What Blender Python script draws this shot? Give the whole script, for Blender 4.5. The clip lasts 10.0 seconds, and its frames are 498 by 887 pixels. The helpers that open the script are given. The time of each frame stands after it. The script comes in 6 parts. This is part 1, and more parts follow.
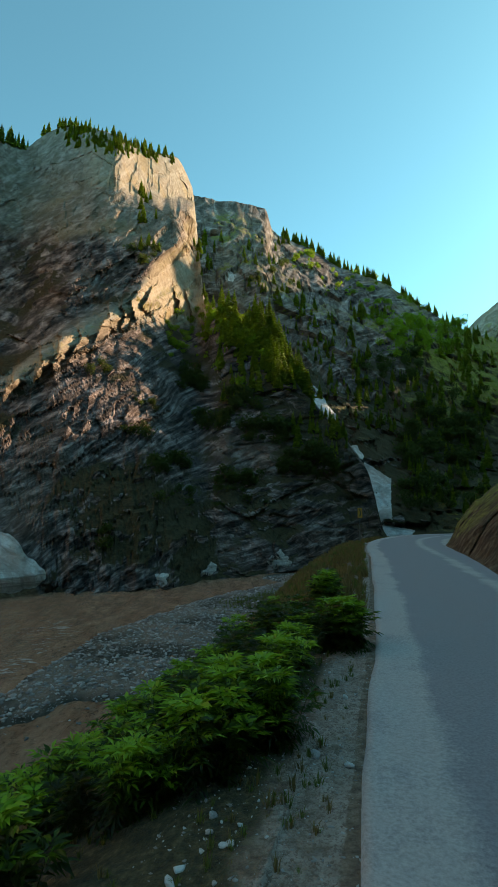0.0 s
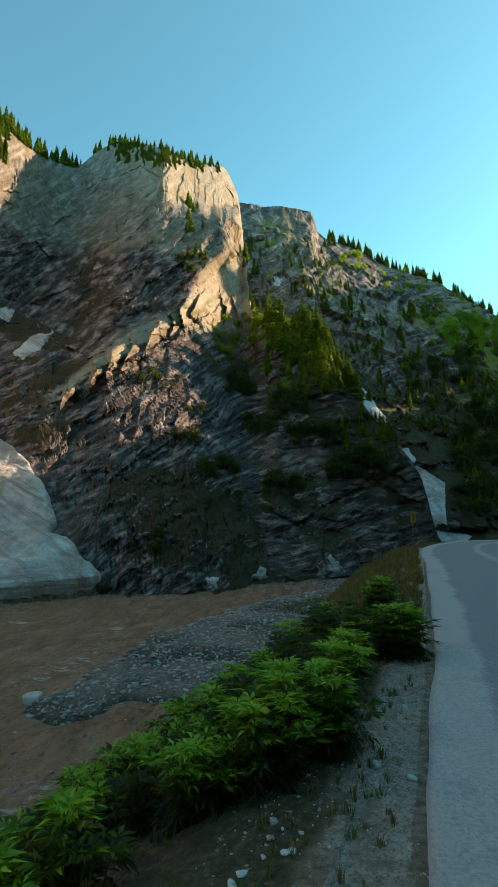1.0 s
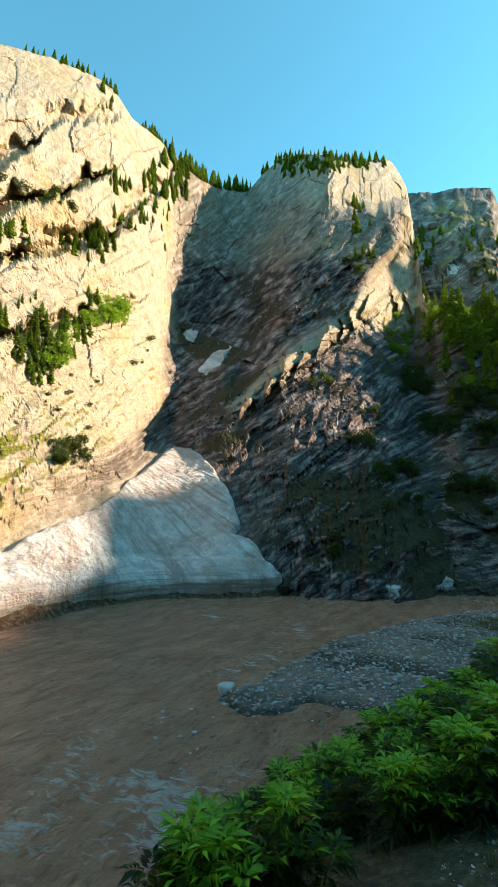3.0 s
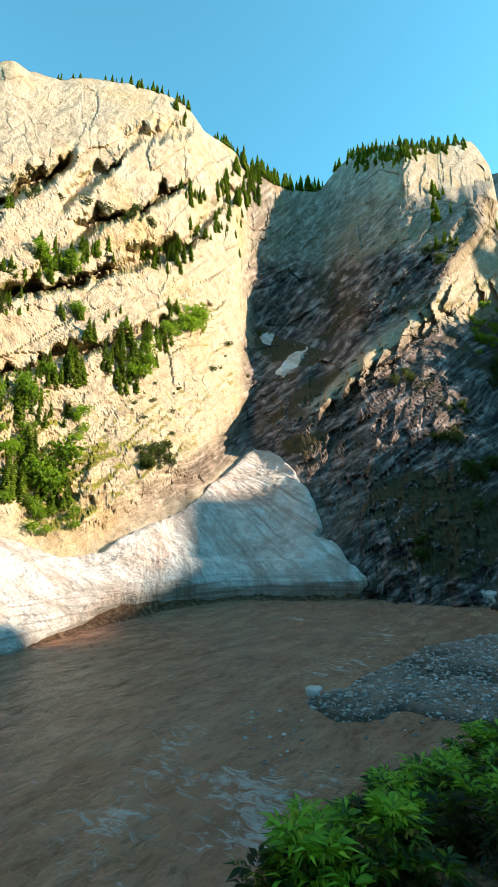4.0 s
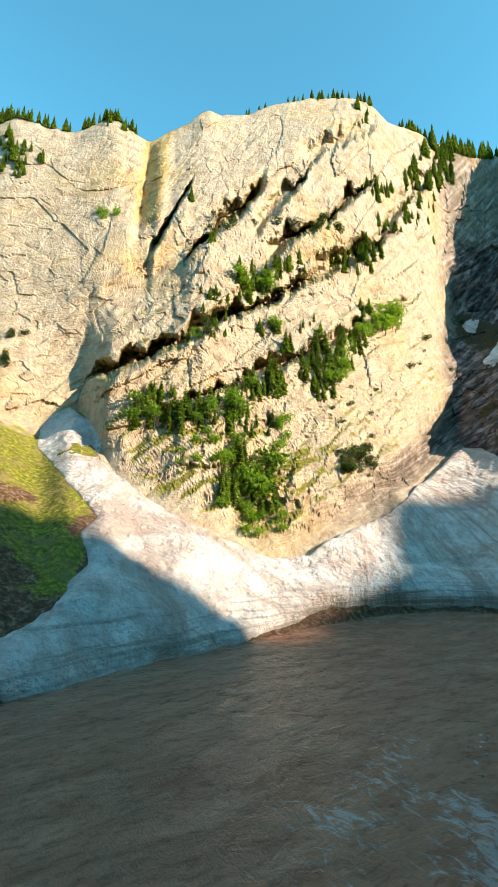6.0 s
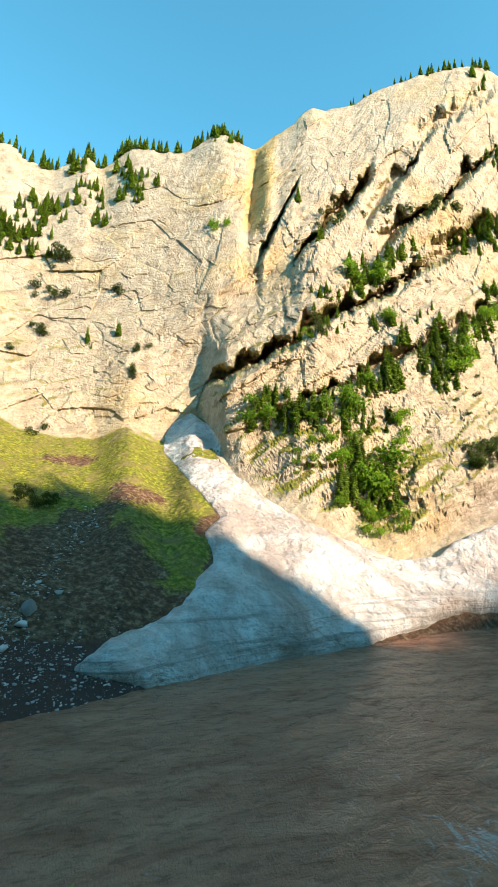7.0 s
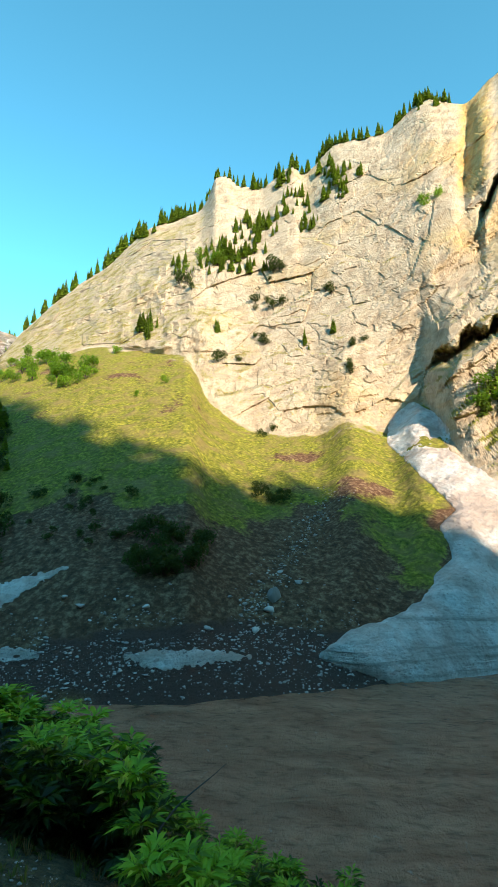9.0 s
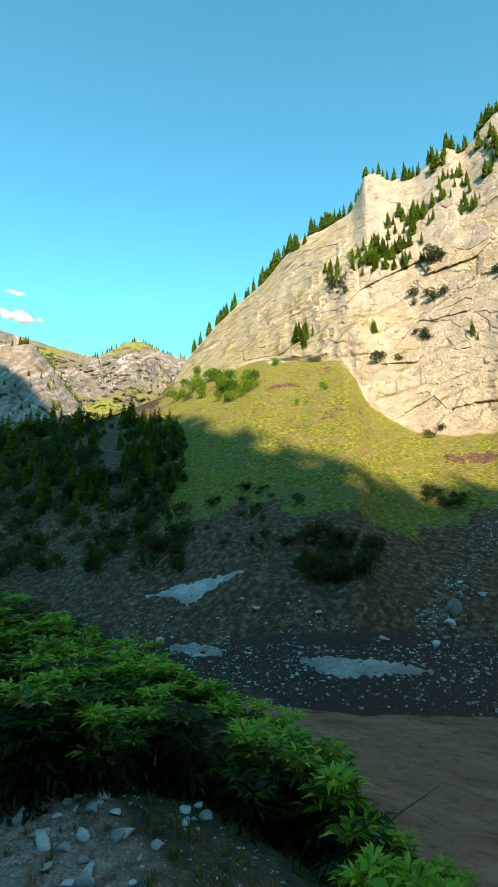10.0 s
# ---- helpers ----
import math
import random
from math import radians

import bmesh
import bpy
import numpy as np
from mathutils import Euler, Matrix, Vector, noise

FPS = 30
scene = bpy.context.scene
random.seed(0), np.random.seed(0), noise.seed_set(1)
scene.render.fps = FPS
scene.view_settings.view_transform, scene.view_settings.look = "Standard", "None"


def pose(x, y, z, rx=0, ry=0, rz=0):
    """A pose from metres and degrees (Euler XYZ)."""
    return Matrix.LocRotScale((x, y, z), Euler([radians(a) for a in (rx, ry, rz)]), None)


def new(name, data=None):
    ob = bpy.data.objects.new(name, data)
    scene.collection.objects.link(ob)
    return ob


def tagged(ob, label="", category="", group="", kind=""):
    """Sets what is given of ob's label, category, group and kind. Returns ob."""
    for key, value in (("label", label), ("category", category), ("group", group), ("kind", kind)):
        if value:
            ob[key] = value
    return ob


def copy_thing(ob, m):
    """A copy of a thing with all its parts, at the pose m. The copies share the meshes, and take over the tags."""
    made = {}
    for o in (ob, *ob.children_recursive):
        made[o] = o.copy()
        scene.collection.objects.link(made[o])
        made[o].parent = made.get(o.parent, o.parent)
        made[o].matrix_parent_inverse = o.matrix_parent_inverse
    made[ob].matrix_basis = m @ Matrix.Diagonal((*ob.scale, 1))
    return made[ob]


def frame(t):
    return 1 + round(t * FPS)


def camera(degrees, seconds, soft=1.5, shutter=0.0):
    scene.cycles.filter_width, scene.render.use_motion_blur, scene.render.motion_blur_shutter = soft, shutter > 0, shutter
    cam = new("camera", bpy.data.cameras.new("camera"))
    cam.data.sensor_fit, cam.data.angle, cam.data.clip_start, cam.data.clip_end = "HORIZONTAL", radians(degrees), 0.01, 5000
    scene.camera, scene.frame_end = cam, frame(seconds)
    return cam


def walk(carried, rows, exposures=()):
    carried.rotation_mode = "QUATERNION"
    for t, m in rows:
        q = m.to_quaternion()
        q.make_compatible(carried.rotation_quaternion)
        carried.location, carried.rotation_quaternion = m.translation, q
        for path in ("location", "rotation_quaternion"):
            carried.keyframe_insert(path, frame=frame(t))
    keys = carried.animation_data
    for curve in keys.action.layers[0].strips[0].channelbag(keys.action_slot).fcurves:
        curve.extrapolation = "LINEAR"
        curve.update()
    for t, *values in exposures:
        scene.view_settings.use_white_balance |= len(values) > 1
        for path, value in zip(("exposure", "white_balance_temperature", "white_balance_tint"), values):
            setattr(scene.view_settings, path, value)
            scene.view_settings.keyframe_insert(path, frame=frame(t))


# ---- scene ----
# camera held at arm's length and swung to the left on the verge of the road
cam = camera(52.72, 10.0)
PATH = [
    (0.0, pose(0.000, 0.000, 1.6, 98.00, -0.00, -0.00)),
    (0.5, pose(-0.023, -0.001, 1.6, 98.23, -0.13, 2.62)),
    (1.0, pose(-0.048, -0.002, 1.6, 98.47, -0.17, 5.48)),
    (1.5, pose(-0.079, -0.006, 1.6, 98.55, -0.39, 9.10)),
    (2.0, pose(-0.112, -0.013, 1.6, 98.58, -0.54, 13.00)),
    (2.5, pose(-0.166, -0.028, 1.6, 98.72, -1.07, 19.37)),
    (4.0, pose(-0.281, -0.086, 1.6, 98.78, -1.03, 34.18)),
    (4.5, pose(-0.314, -0.111, 1.6, 98.96, -1.16, 38.85)),
    (5.0, pose(-0.342, -0.135, 1.6, 99.02, -1.19, 43.19)),
    (5.5, pose(-0.378, -0.172, 1.6, 98.87, -1.24, 49.08)),
    (6.0, pose(-0.418, -0.225, 1.6, 98.70, -1.43, 56.69)),
    (7.5, pose(-0.486, -0.381, 1.6, 98.01, -1.28, 76.22)),
    (8.0, pose(-0.496, -0.437, 1.6, 97.43, -1.31, 82.77)),
    (8.5, pose(-0.500, -0.486, 1.6, 97.08, -0.90, 88.41)),
    (9.0, pose(-0.498, -0.544, 1.6, 97.23, -0.58, 95.03)),
    (9.5, pose(-0.485, -0.621, 1.6, 97.66, -0.55, 103.99)),
    (10.0, pose(-0.459, -0.699, 1.6, 97.83, -0.02, 113.42)),
]
EXPOSURES = [(0.0, 1.44, 8100, 20), (2.5, 1.88, 7100, 14), (4.0, 1.95, 6700, 12), (6.0, 1.88, 6600, 12), (8.0, 1.96, 6500, 12), (9.0, 1.86, 6500, 12), (10.0, 1.74, 6600, 12)]
walk(cam, PATH, EXPOSURES)

# ---- light ----
SUN_AZ, SUN_EL = -57.0, 27.0          # bearing (left of the road's y axis positive) and height, degrees
SUN_DIR = Vector((-math.sin(radians(SUN_AZ)) * math.cos(radians(SUN_EL)), math.cos(radians(SUN_AZ)) * math.cos(radians(SUN_EL)), math.sin(radians(SUN_EL))))
world = bpy.data.worlds.new("sky")
scene.world = world
world.use_nodes = True
wn = world.node_tree
sky = wn.nodes.new("ShaderNodeTexSky")
sky.sky_type, sky.sun_disc = "NISHITA", False
sky.sun_elevation = radians(SUN_EL)
sky.sun_rotation = math.atan2(SUN_DIR.x, SUN_DIR.y)
sky.altitude, sky.air_density, sky.dust_density, sky.ozone_density = 3000, 0.8, 2.0, 3.0
tint = wn.nodes.new("ShaderNodeMix")
tint.data_type, tint.blend_type = "RGBA", "MULTIPLY"
tint.inputs[0].default_value = 1.0
tint.inputs[7].default_value = (0.50, 1.14, 0.85, 1)
wn.links.new(sky.outputs[0], tint.inputs[6])
wn.links.new(tint.outputs[2], wn.nodes["Background"].inputs[0])
wn.nodes["Background"].inputs[1].default_value = 0.165
sun_data = bpy.data.lights.new("sun", "SUN")
sun_data.energy, sun_data.angle, sun_data.color = 2.9, radians(0.53), (1.0, 0.825, 0.61)
sun = new("sun", sun_data)
sun.rotation_euler = SUN_DIR.to_track_quat("Z", "Y").to_euler()

WATER = -5.9                           # level of the river; the road is at 0
EYE = 1.6


# ---- numeric helpers ----
def hash3(i, j, k, seed):
    h = (i.astype(np.int64) * 374761393 + j.astype(np.int64) * 668265263 + k.astype(np.int64) * 2147483647 + seed * 1274126177) & 0xFFFFFFFF
    h = ((h ^ (h >> 13)) * 1274126177) & 0xFFFFFFFF
    h = ((h ^ (h >> 16)) * 2246822519) & 0xFFFFFFFF
    return ((h ^ (h >> 15)) & 0xFFFFFF) / 16777215.0


def vnoise(x, y, z, seed=0):
    """Value noise in -1..1 on arrays."""
    x, y, z = np.broadcast_arrays(np.asarray(x, float), np.asarray(y, float), np.asarray(z, float))
    i, j, k = np.floor(x), np.floor(y), np.floor(z)
    fx, fy, fz = x - i, y - j, z - k
    fx, fy, fz = (f * f * f * (f * (f * 6 - 15) + 10) for f in (fx, fy, fz))
    out = 0
    for a in (0, 1):
        for b in (0, 1):
            for c in (0, 1):
                w = (fx if a else 1 - fx) * (fy if b else 1 - fy) * (fz if c else 1 - fz)
                out = out + w * hash3(i + a, j + b, k + c, seed)
    return out * 2 - 1


def fbm(x, y, z, octaves=4, seed=0, gain=0.5, lac=2.03):
    out, amp, tot = 0, 1.0, 0
    for o in range(octaves):
        out = out + amp * vnoise(x, y, z, seed + o)
        tot += amp
        amp *= gain
        x, y, z = x * lac + 11.3, y * lac + 5.7, z * lac + 2.1
    return out / tot


def ridged(x, y, z, octaves=4, seed=0, gain=0.5):
    out, amp, tot = 0, 1.0, 0
    for o in range(octaves):
        out = out + amp * (1 - 2 * np.abs(vnoise(x, y, z, seed + o)))
        tot += amp
        amp *= gain
        x, y, z = x * 2.07 + 3.1, y * 2.07 + 7.7, z * 2.07 + 1.3
    return out / tot


def blocks(x, y, z, seed=0):
    """Cellular noise: one value per cell of broken rock, and the distance to the cell's border (0 at a joint)."""
    i, j, k = np.floor(x), np.floor(y), np.floor(z)
    best = np.full(x.shape, 9.0)
    second = np.full(x.shape, 9.0)
    val = np.zeros(x.shape)
    for a in (-1, 0, 1):
        for b in (-1, 0, 1):
            for c in (-1, 0, 1):
                ci, cj, ck = i + a, j + b, k + c
                d = (ci + hash3(ci, cj, ck, seed) - x) ** 2 + (cj + hash3(ci, cj, ck, seed + 7) - y) ** 2 + (ck + hash3(ci, cj, ck, seed + 13) - z) ** 2
                near = d < best
                second = np.where(near, best, np.minimum(second, d))
                val = np.where(near, hash3(ci, cj, ck, seed + 29), val)
                best = np.where(near, d, best)
    return val * 2 - 1, np.sqrt(second) - np.sqrt(best)


def smooth(a, b, x):
    t = np.clip((x - a) / (b - a), 0, 1)
    return t * t * (3 - 2 * t)


def curve(knots, x):
    """Smooth (monotone cubic) interpolation through (x, y) knots given in rising x."""
    k = np.array(knots, float)
    xs, ys = k[:, 0], k[:, 1]
    h = np.diff(xs)
    d = np.diff(ys) / h
    m = np.zeros(len(xs))
    m[0], m[-1] = d[0], d[-1]
    same = d[:-1] * d[1:] > 0
    m[1:-1][same] = (2 * d[:-1] * d[1:] / (d[:-1] + d[1:] + 1e-12))[same]
    x = np.clip(np.asarray(x, float), xs[0], xs[-1])
    i = np.clip(np.searchsorted(xs, x) - 1, 0, len(h) - 1)
    t = (x - xs[i]) / h[i]
    return (ys[i] * (1 + 2 * t) * (1 - t) ** 2 + h[i] * m[i] * t * (1 - t) ** 2 + ys[i + 1] * t * t * (3 - 2 * t) + h[i] * m[i + 1] * t * t * (t - 1))


def inside(px, py, poly):
    """Point in polygon on arrays, and the distance to its outline."""
    res = np.zeros(px.shape, bool)
    dist = np.full(px.shape, 1e9)
    n = len(poly)
    for a in range(n):
        x0, y0 = poly[a]
        x1, y1 = poly[(a + 1) % n]
        hit = ((y0 > py) != (y1 > py)) & (px < (x1 - x0) * (py - y0) / (y1 - y0 + 1e-12) + x0)
        res ^= hit
        ex, ey = x1 - x0, y1 - y0
        t = np.clip(((px - x0) * ex + (py - y0) * ey) / (ex * ex + ey * ey + 1e-12), 0, 1)
        dist = np.minimum(dist, np.hypot(px - x0 - t * ex, py - y0 - t * ey))
    return res, dist


def grid_mesh(name, P, material, keep=None, attrs=None, flip=False, closed=False, facets=None):
    """A mesh object from a grid of points P[rows, columns, 3]; keep masks its faces."""
    n, m = P.shape[:2]
    idx = np.arange(n * m).reshape(n, m)
    if closed:
        idx = np.concatenate([idx, idx[:, :1]], 1)
    quads = np.stack([idx[:-1, :-1], idx[:-1, 1:], idx[1:, 1:], idx[1:, :-1]], -1)
    if flip:
        quads = quads[..., ::-1]
    quads = quads[keep] if keep is not None else quads.reshape(-1, 4)
    used = np.zeros(n * m, bool)
    used[quads.ravel()] = True
    remap = np.cumsum(used) - 1
    quads = remap[quads]
    verts = P.reshape(-1, 3)[used]
    me = bpy.data.meshes.new(name)
    me.vertices.add(len(verts))
    me.vertices.foreach_set("co", verts.astype(np.float32).ravel())
    me.loops.add(quads.size)
    me.loops.foreach_set("vertex_index", quads.ravel().astype(np.int32))
    me.polygons.add(len(quads))
    me.polygons.foreach_set("loop_start", np.arange(0, quads.size, 4, dtype=np.int32))
    me.polygons.foreach_set("use_smooth", np.ones(len(quads), bool) if facets is None else ~facets.ravel())
    for key, values in (attrs or {}).items():
        at = me.attributes.new(key, "FLOAT", "POINT")
        at.data.foreach_set("value", values.reshape(-1)[used].astype(np.float32))
    me.update(calc_edges=True)
    me.materials.append(material)
    return new(name, me)


def polar(az, d):
    a = np.radians(az)
    return -np.sin(a) * d, np.cos(a) * d


# ---- materials ----
def nodes_of(name):
    mat = bpy.data.materials.new(name)
    mat.use_nodes = True
    nt = mat.node_tree
    return mat, nt, nt.nodes["Principled BSDF"]


def link(nt, a, b):
    nt.links.new(a, b)


def tex(nt, scale, detail=6, rough=0.6, vec=None, kind="ShaderNodeTexNoise", distort=0.0):
    n = nt.nodes.new(kind)
    n.inputs["Scale"].default_value = scale
    if "Detail" in n.inputs:
        n.inputs["Detail"].default_value = detail
    if "Roughness" in n.inputs:
        n.inputs["Roughness"].default_value = rough
    if "Distortion" in n.inputs:
        n.inputs["Distortion"].default_value = distort
    if vec is not None:
        link(nt, vec, n.inputs["Vector"])
    return n


def mapped(nt, scale=(1, 1, 1), rot=(0, 0, 0)):
    c = nt.nodes.new("ShaderNodeTexCoord")
    m = nt.nodes.new("ShaderNodeMapping")
    m.inputs["Scale"].default_value = scale
    m.inputs["Rotation"].default_value = [radians(r) for r in rot]
    link(nt, c.outputs["Object"], m.inputs["Vector"])
    return m.outputs["Vector"]


def ramp(nt, fac, stops, interp="LINEAR"):
    r = nt.nodes.new("ShaderNodeValToRGB")
    r.color_ramp.interpolation = interp
    el = r.color_ramp.elements
    while len(el) < len(stops):
        el.new(0.5)
    for e, (p, c) in zip(el, stops):
        e.position = p
        e.color = (*c, 1) if len(c) == 3 else c
    link(nt, fac, r.inputs["Fac"])
    return r.outputs["Color"]


def grey(a):
    return (a, a, a)


def mix(nt, fac, a, b, kind="MIX"):
    m = nt.nodes.new("ShaderNodeMix")
    m.data_type, m.blend_type = "RGBA", kind
    for sock, v in ((m.inputs[0], fac), (m.inputs[6], a), (m.inputs[7], b)):
        if hasattr(v, "is_linked"):
            link(nt, v, sock)
        elif sock.type == "RGBA":
            sock.default_value = (*v, 1)
        else:
            sock.default_value = v
    return m.outputs[2]


def maths(nt, op, a, b=0.0, clamp=False):
    m = nt.nodes.new("ShaderNodeMath")
    m.operation, m.use_clamp = op, clamp
    for sock, v in zip(m.inputs, (a, b)):
        if hasattr(v, "is_linked"):
            link(nt, v, sock)
        else:
            sock.default_value = v
    return m.outputs[0]


def attribute(nt, name):
    a = nt.nodes.new("ShaderNodeAttribute")
    a.attribute_name = name
    return a.outputs["Fac"]


def bump(nt, bsdf, height, strength, distance):
    b = nt.nodes.new("ShaderNodeBump")
    b.inputs["Strength"].default_value, b.inputs["Distance"].default_value = strength, distance
    link(nt, height, b.inputs["Height"])
    link(nt, b.outputs["Normal"], bsdf.inputs["Normal"])


def terrain_material():
    """Limestone, grass, earth and scree, blended by the attributes of the slope."""
    mat, nt, b = nodes_of("mountain_rock")
    v = mapped(nt)
    big = tex(nt, 0.06, 5, 0.6, v)
    mid = tex(nt, 0.45, 8, 0.65, v)
    fine = tex(nt, 2.6, 8, 0.7, v)
    streak_v = mapped(nt, (0.5, 0.5, 0.05))
    streak = tex(nt, 1.0, 6, 0.6, streak_v)
    cream = ramp(nt, mid.outputs["Fac"], [(0.25, (0.24, 0.175, 0.115)), (0.42, (0.43, 0.345, 0.245)), (0.58, (0.53, 0.445, 0.33)), (0.78, (0.60, 0.52, 0.41))])
    ochre = ramp(nt, mid.outputs["Fac"], [(0.3, (0.40, 0.24, 0.08)), (0.7, (0.60, 0.44, 0.16))])
    cream = mix(nt, ramp(nt, big.outputs["Fac"], [(0.52, grey(0)), (0.68, grey(0.5))]), cream, ochre)
    cream = mix(nt, ramp(nt, maths(nt, "ADD", attribute(nt, "ochre"), maths(nt, "MULTIPLY", maths(nt, "SUBTRACT", mid.outputs["Fac"], 0.5), 0.8)), [(0.35, grey(0)), (0.7, grey(0.9))]), cream, ochre)
    cream = mix(nt, ramp(nt, streak.outputs["Fac"], [(0.58, grey(0)), (0.75, grey(0.55))]), cream, (0.22, 0.19, 0.16))
    join = nt.nodes.new("ShaderNodeCombineXYZ")
    link(nt, attribute(nt, "bed"), join.inputs[0])
    link(nt, maths(nt, "MULTIPLY", attribute(nt, "strike"), 0.28), join.inputs[1])
    strata = tex(nt, 1.5, 9, 0.68, join.outputs[0], distort=0.25)
    cream = mix(nt, ramp(nt, strata.outputs["Fac"], [(0.26, grey(0.55)), (0.38, grey(0.0))]), cream, (0.22, 0.18, 0.135))
    cream = mix(nt, ramp(nt, strata.outputs["Fac"], [(0.52, grey(0.0)), (0.68, grey(0.5))]), cream, (0.62, 0.56, 0.46))
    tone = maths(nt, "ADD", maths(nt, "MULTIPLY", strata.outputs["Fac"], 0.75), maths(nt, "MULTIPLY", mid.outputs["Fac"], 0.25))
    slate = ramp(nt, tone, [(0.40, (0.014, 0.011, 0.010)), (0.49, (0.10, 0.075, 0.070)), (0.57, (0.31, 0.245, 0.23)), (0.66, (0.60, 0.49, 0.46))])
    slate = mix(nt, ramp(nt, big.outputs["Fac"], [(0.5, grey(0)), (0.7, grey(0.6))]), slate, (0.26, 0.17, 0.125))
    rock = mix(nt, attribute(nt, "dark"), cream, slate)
    rock = mix(nt, ramp(nt, fine.outputs["Fac"], [(0.3, grey(0.45)), (0.5, grey(0.0))]), rock, (0.07, 0.06, 0.05))
    grass = ramp(nt, fine.outputs["Fac"], [(0.3, (0.045, 0.058, 0.008)), (0.5, (0.18, 0.185, 0.022)), (0.7, (0.48, 0.43, 0.06))])
    grass = mix(nt, ramp(nt, mid.outputs["Fac"], [(0.46, grey(0)), (0.64, grey(0.75))]), grass, (0.25, 0.18, 0.075))
    moss = ramp(nt, fine.outputs["Fac"], [(0.3, (0.024, 0.018, 0.009)), (0.7, (0.10, 0.075, 0.034))])
    earth = ramp(nt, fine.outputs["Fac"], [(0.3, (0.045, 0.021, 0.012)), (0.5, (0.14, 0.074, 0.042)), (0.68, (0.36, 0.25, 0.155))])
    stony = ramp(nt, tex(nt, 2.2, 3, 0.5, v, "ShaderNodeTexVoronoi").outputs["Distance"], [(0.08, (0.48, 0.40, 0.35)), (0.22, (0.23, 0.145, 0.125)), (0.5, (0.10, 0.056, 0.045))])

    def edge(name):
        a = maths(nt, "ADD", attribute(nt, name), maths(nt, "MULTIPLY", maths(nt, "SUBTRACT", mid.outputs["Fac"], 0.5), 0.9))
        return ramp(nt, maths(nt, "ADD", a, maths(nt, "MULTIPLY", maths(nt, "SUBTRACT", fine.outputs["Fac"], 0.5), 0.5)), [(0.42, grey(0)), (0.58, grey(1))])

    col = mix(nt, edge("moss"), rock, moss)
    col = mix(nt, edge("earth"), col, earth)
    col = mix(nt, edge("stony"), col, stony)
    col = mix(nt, edge("grass"), col, grass)
    link(nt, col, b.inputs["Base Color"])
    b.inputs["Roughness"].default_value = 0.9
    b.inputs["Specular IOR Level"].default_value = 0.2
    crack = tex(nt, 0.9, 4, 0.6, mapped(nt, (1, 1, 0.6)), "ShaderNodeTexVoronoi")
    h = maths(nt, "ADD", maths(nt, "MULTIPLY", mid.outputs["Fac"], 1.2), maths(nt, "MULTIPLY", fine.outputs["Fac"], 0.5))
    h = maths(nt, "ADD", h, maths(nt, "MULTIPLY", crack.outputs["Distance"], 0.2))
    h = maths(nt, "ADD", h, maths(nt, "MULTIPLY", strata.outputs["Fac"], 0.8))
    bump(nt, b, h, 1.0, 0.42)
    return mat


def ground_material():
    mat, nt, b = nodes_of("bank_earth")
    v = mapped(nt)
    mid = tex(nt, 1.6, 6, 0.65, v)
    fine = tex(nt, 14, 8, 0.7, v)
    peb = tex(nt, 60, 2, 0.5, v, "ShaderNodeTexVoronoi")
    earth = ramp(nt, fine.outputs["Fac"], [(0.3, (0.10, 0.054, 0.034)), (0.5, (0.26, 0.150, 0.104)), (0.7, (0.46, 0.31, 0.235))])
    gravel = ramp(nt, peb.outputs["Color"], [(0.2, (0.15, 0.082, 0.062)), (0.6, (0.33, 0.205, 0.165)), (0.9, (0.60, 0.44, 0.38))])
    gravel = mix(nt, ramp(nt, tex(nt, 5, 6, 0.7, v).outputs["Fac"], [(0.35, grey(0.9)), (0.6, grey(0.25))]), gravel, earth)
    turf = ramp(nt, fine.outputs["Fac"], [(0.3, (0.022, 0.016, 0.008)), (0.5, (0.075, 0.054, 0.022)), (0.7, (0.20, 0.135, 0.065))])

    def edge(name):
        a = maths(nt, "ADD", attribute(nt, name), maths(nt, "MULTIPLY", maths(nt, "SUBTRACT", mid.outputs["Fac"], 0.5), 1.0))
        return ramp(nt, maths(nt, "ADD", a, maths(nt, "MULTIPLY", maths(nt, "SUBTRACT", fine.outputs["Fac"], 0.5), 0.6)), [(0.4, grey(0)), (0.6, grey(1))])

    col = mix(nt, edge("gravel"), earth, gravel)
    col = mix(nt, edge("turf"), col, turf)
    wet = attribute(nt, "wet")
    col = mix(nt, wet, col, (0.05, 0.038, 0.026))
    link(nt, col, b.inputs["Base Color"])
    b.inputs["Roughness"].default_value = 0.92
    h = maths(nt, "ADD", maths(nt, "MULTIPLY", fine.outputs["Fac"], 0.6), maths(nt, "MULTIPLY", peb.outputs["Distance"], -0.7))
    bump(nt, b, h, 0.9, 0.03)
    return mat


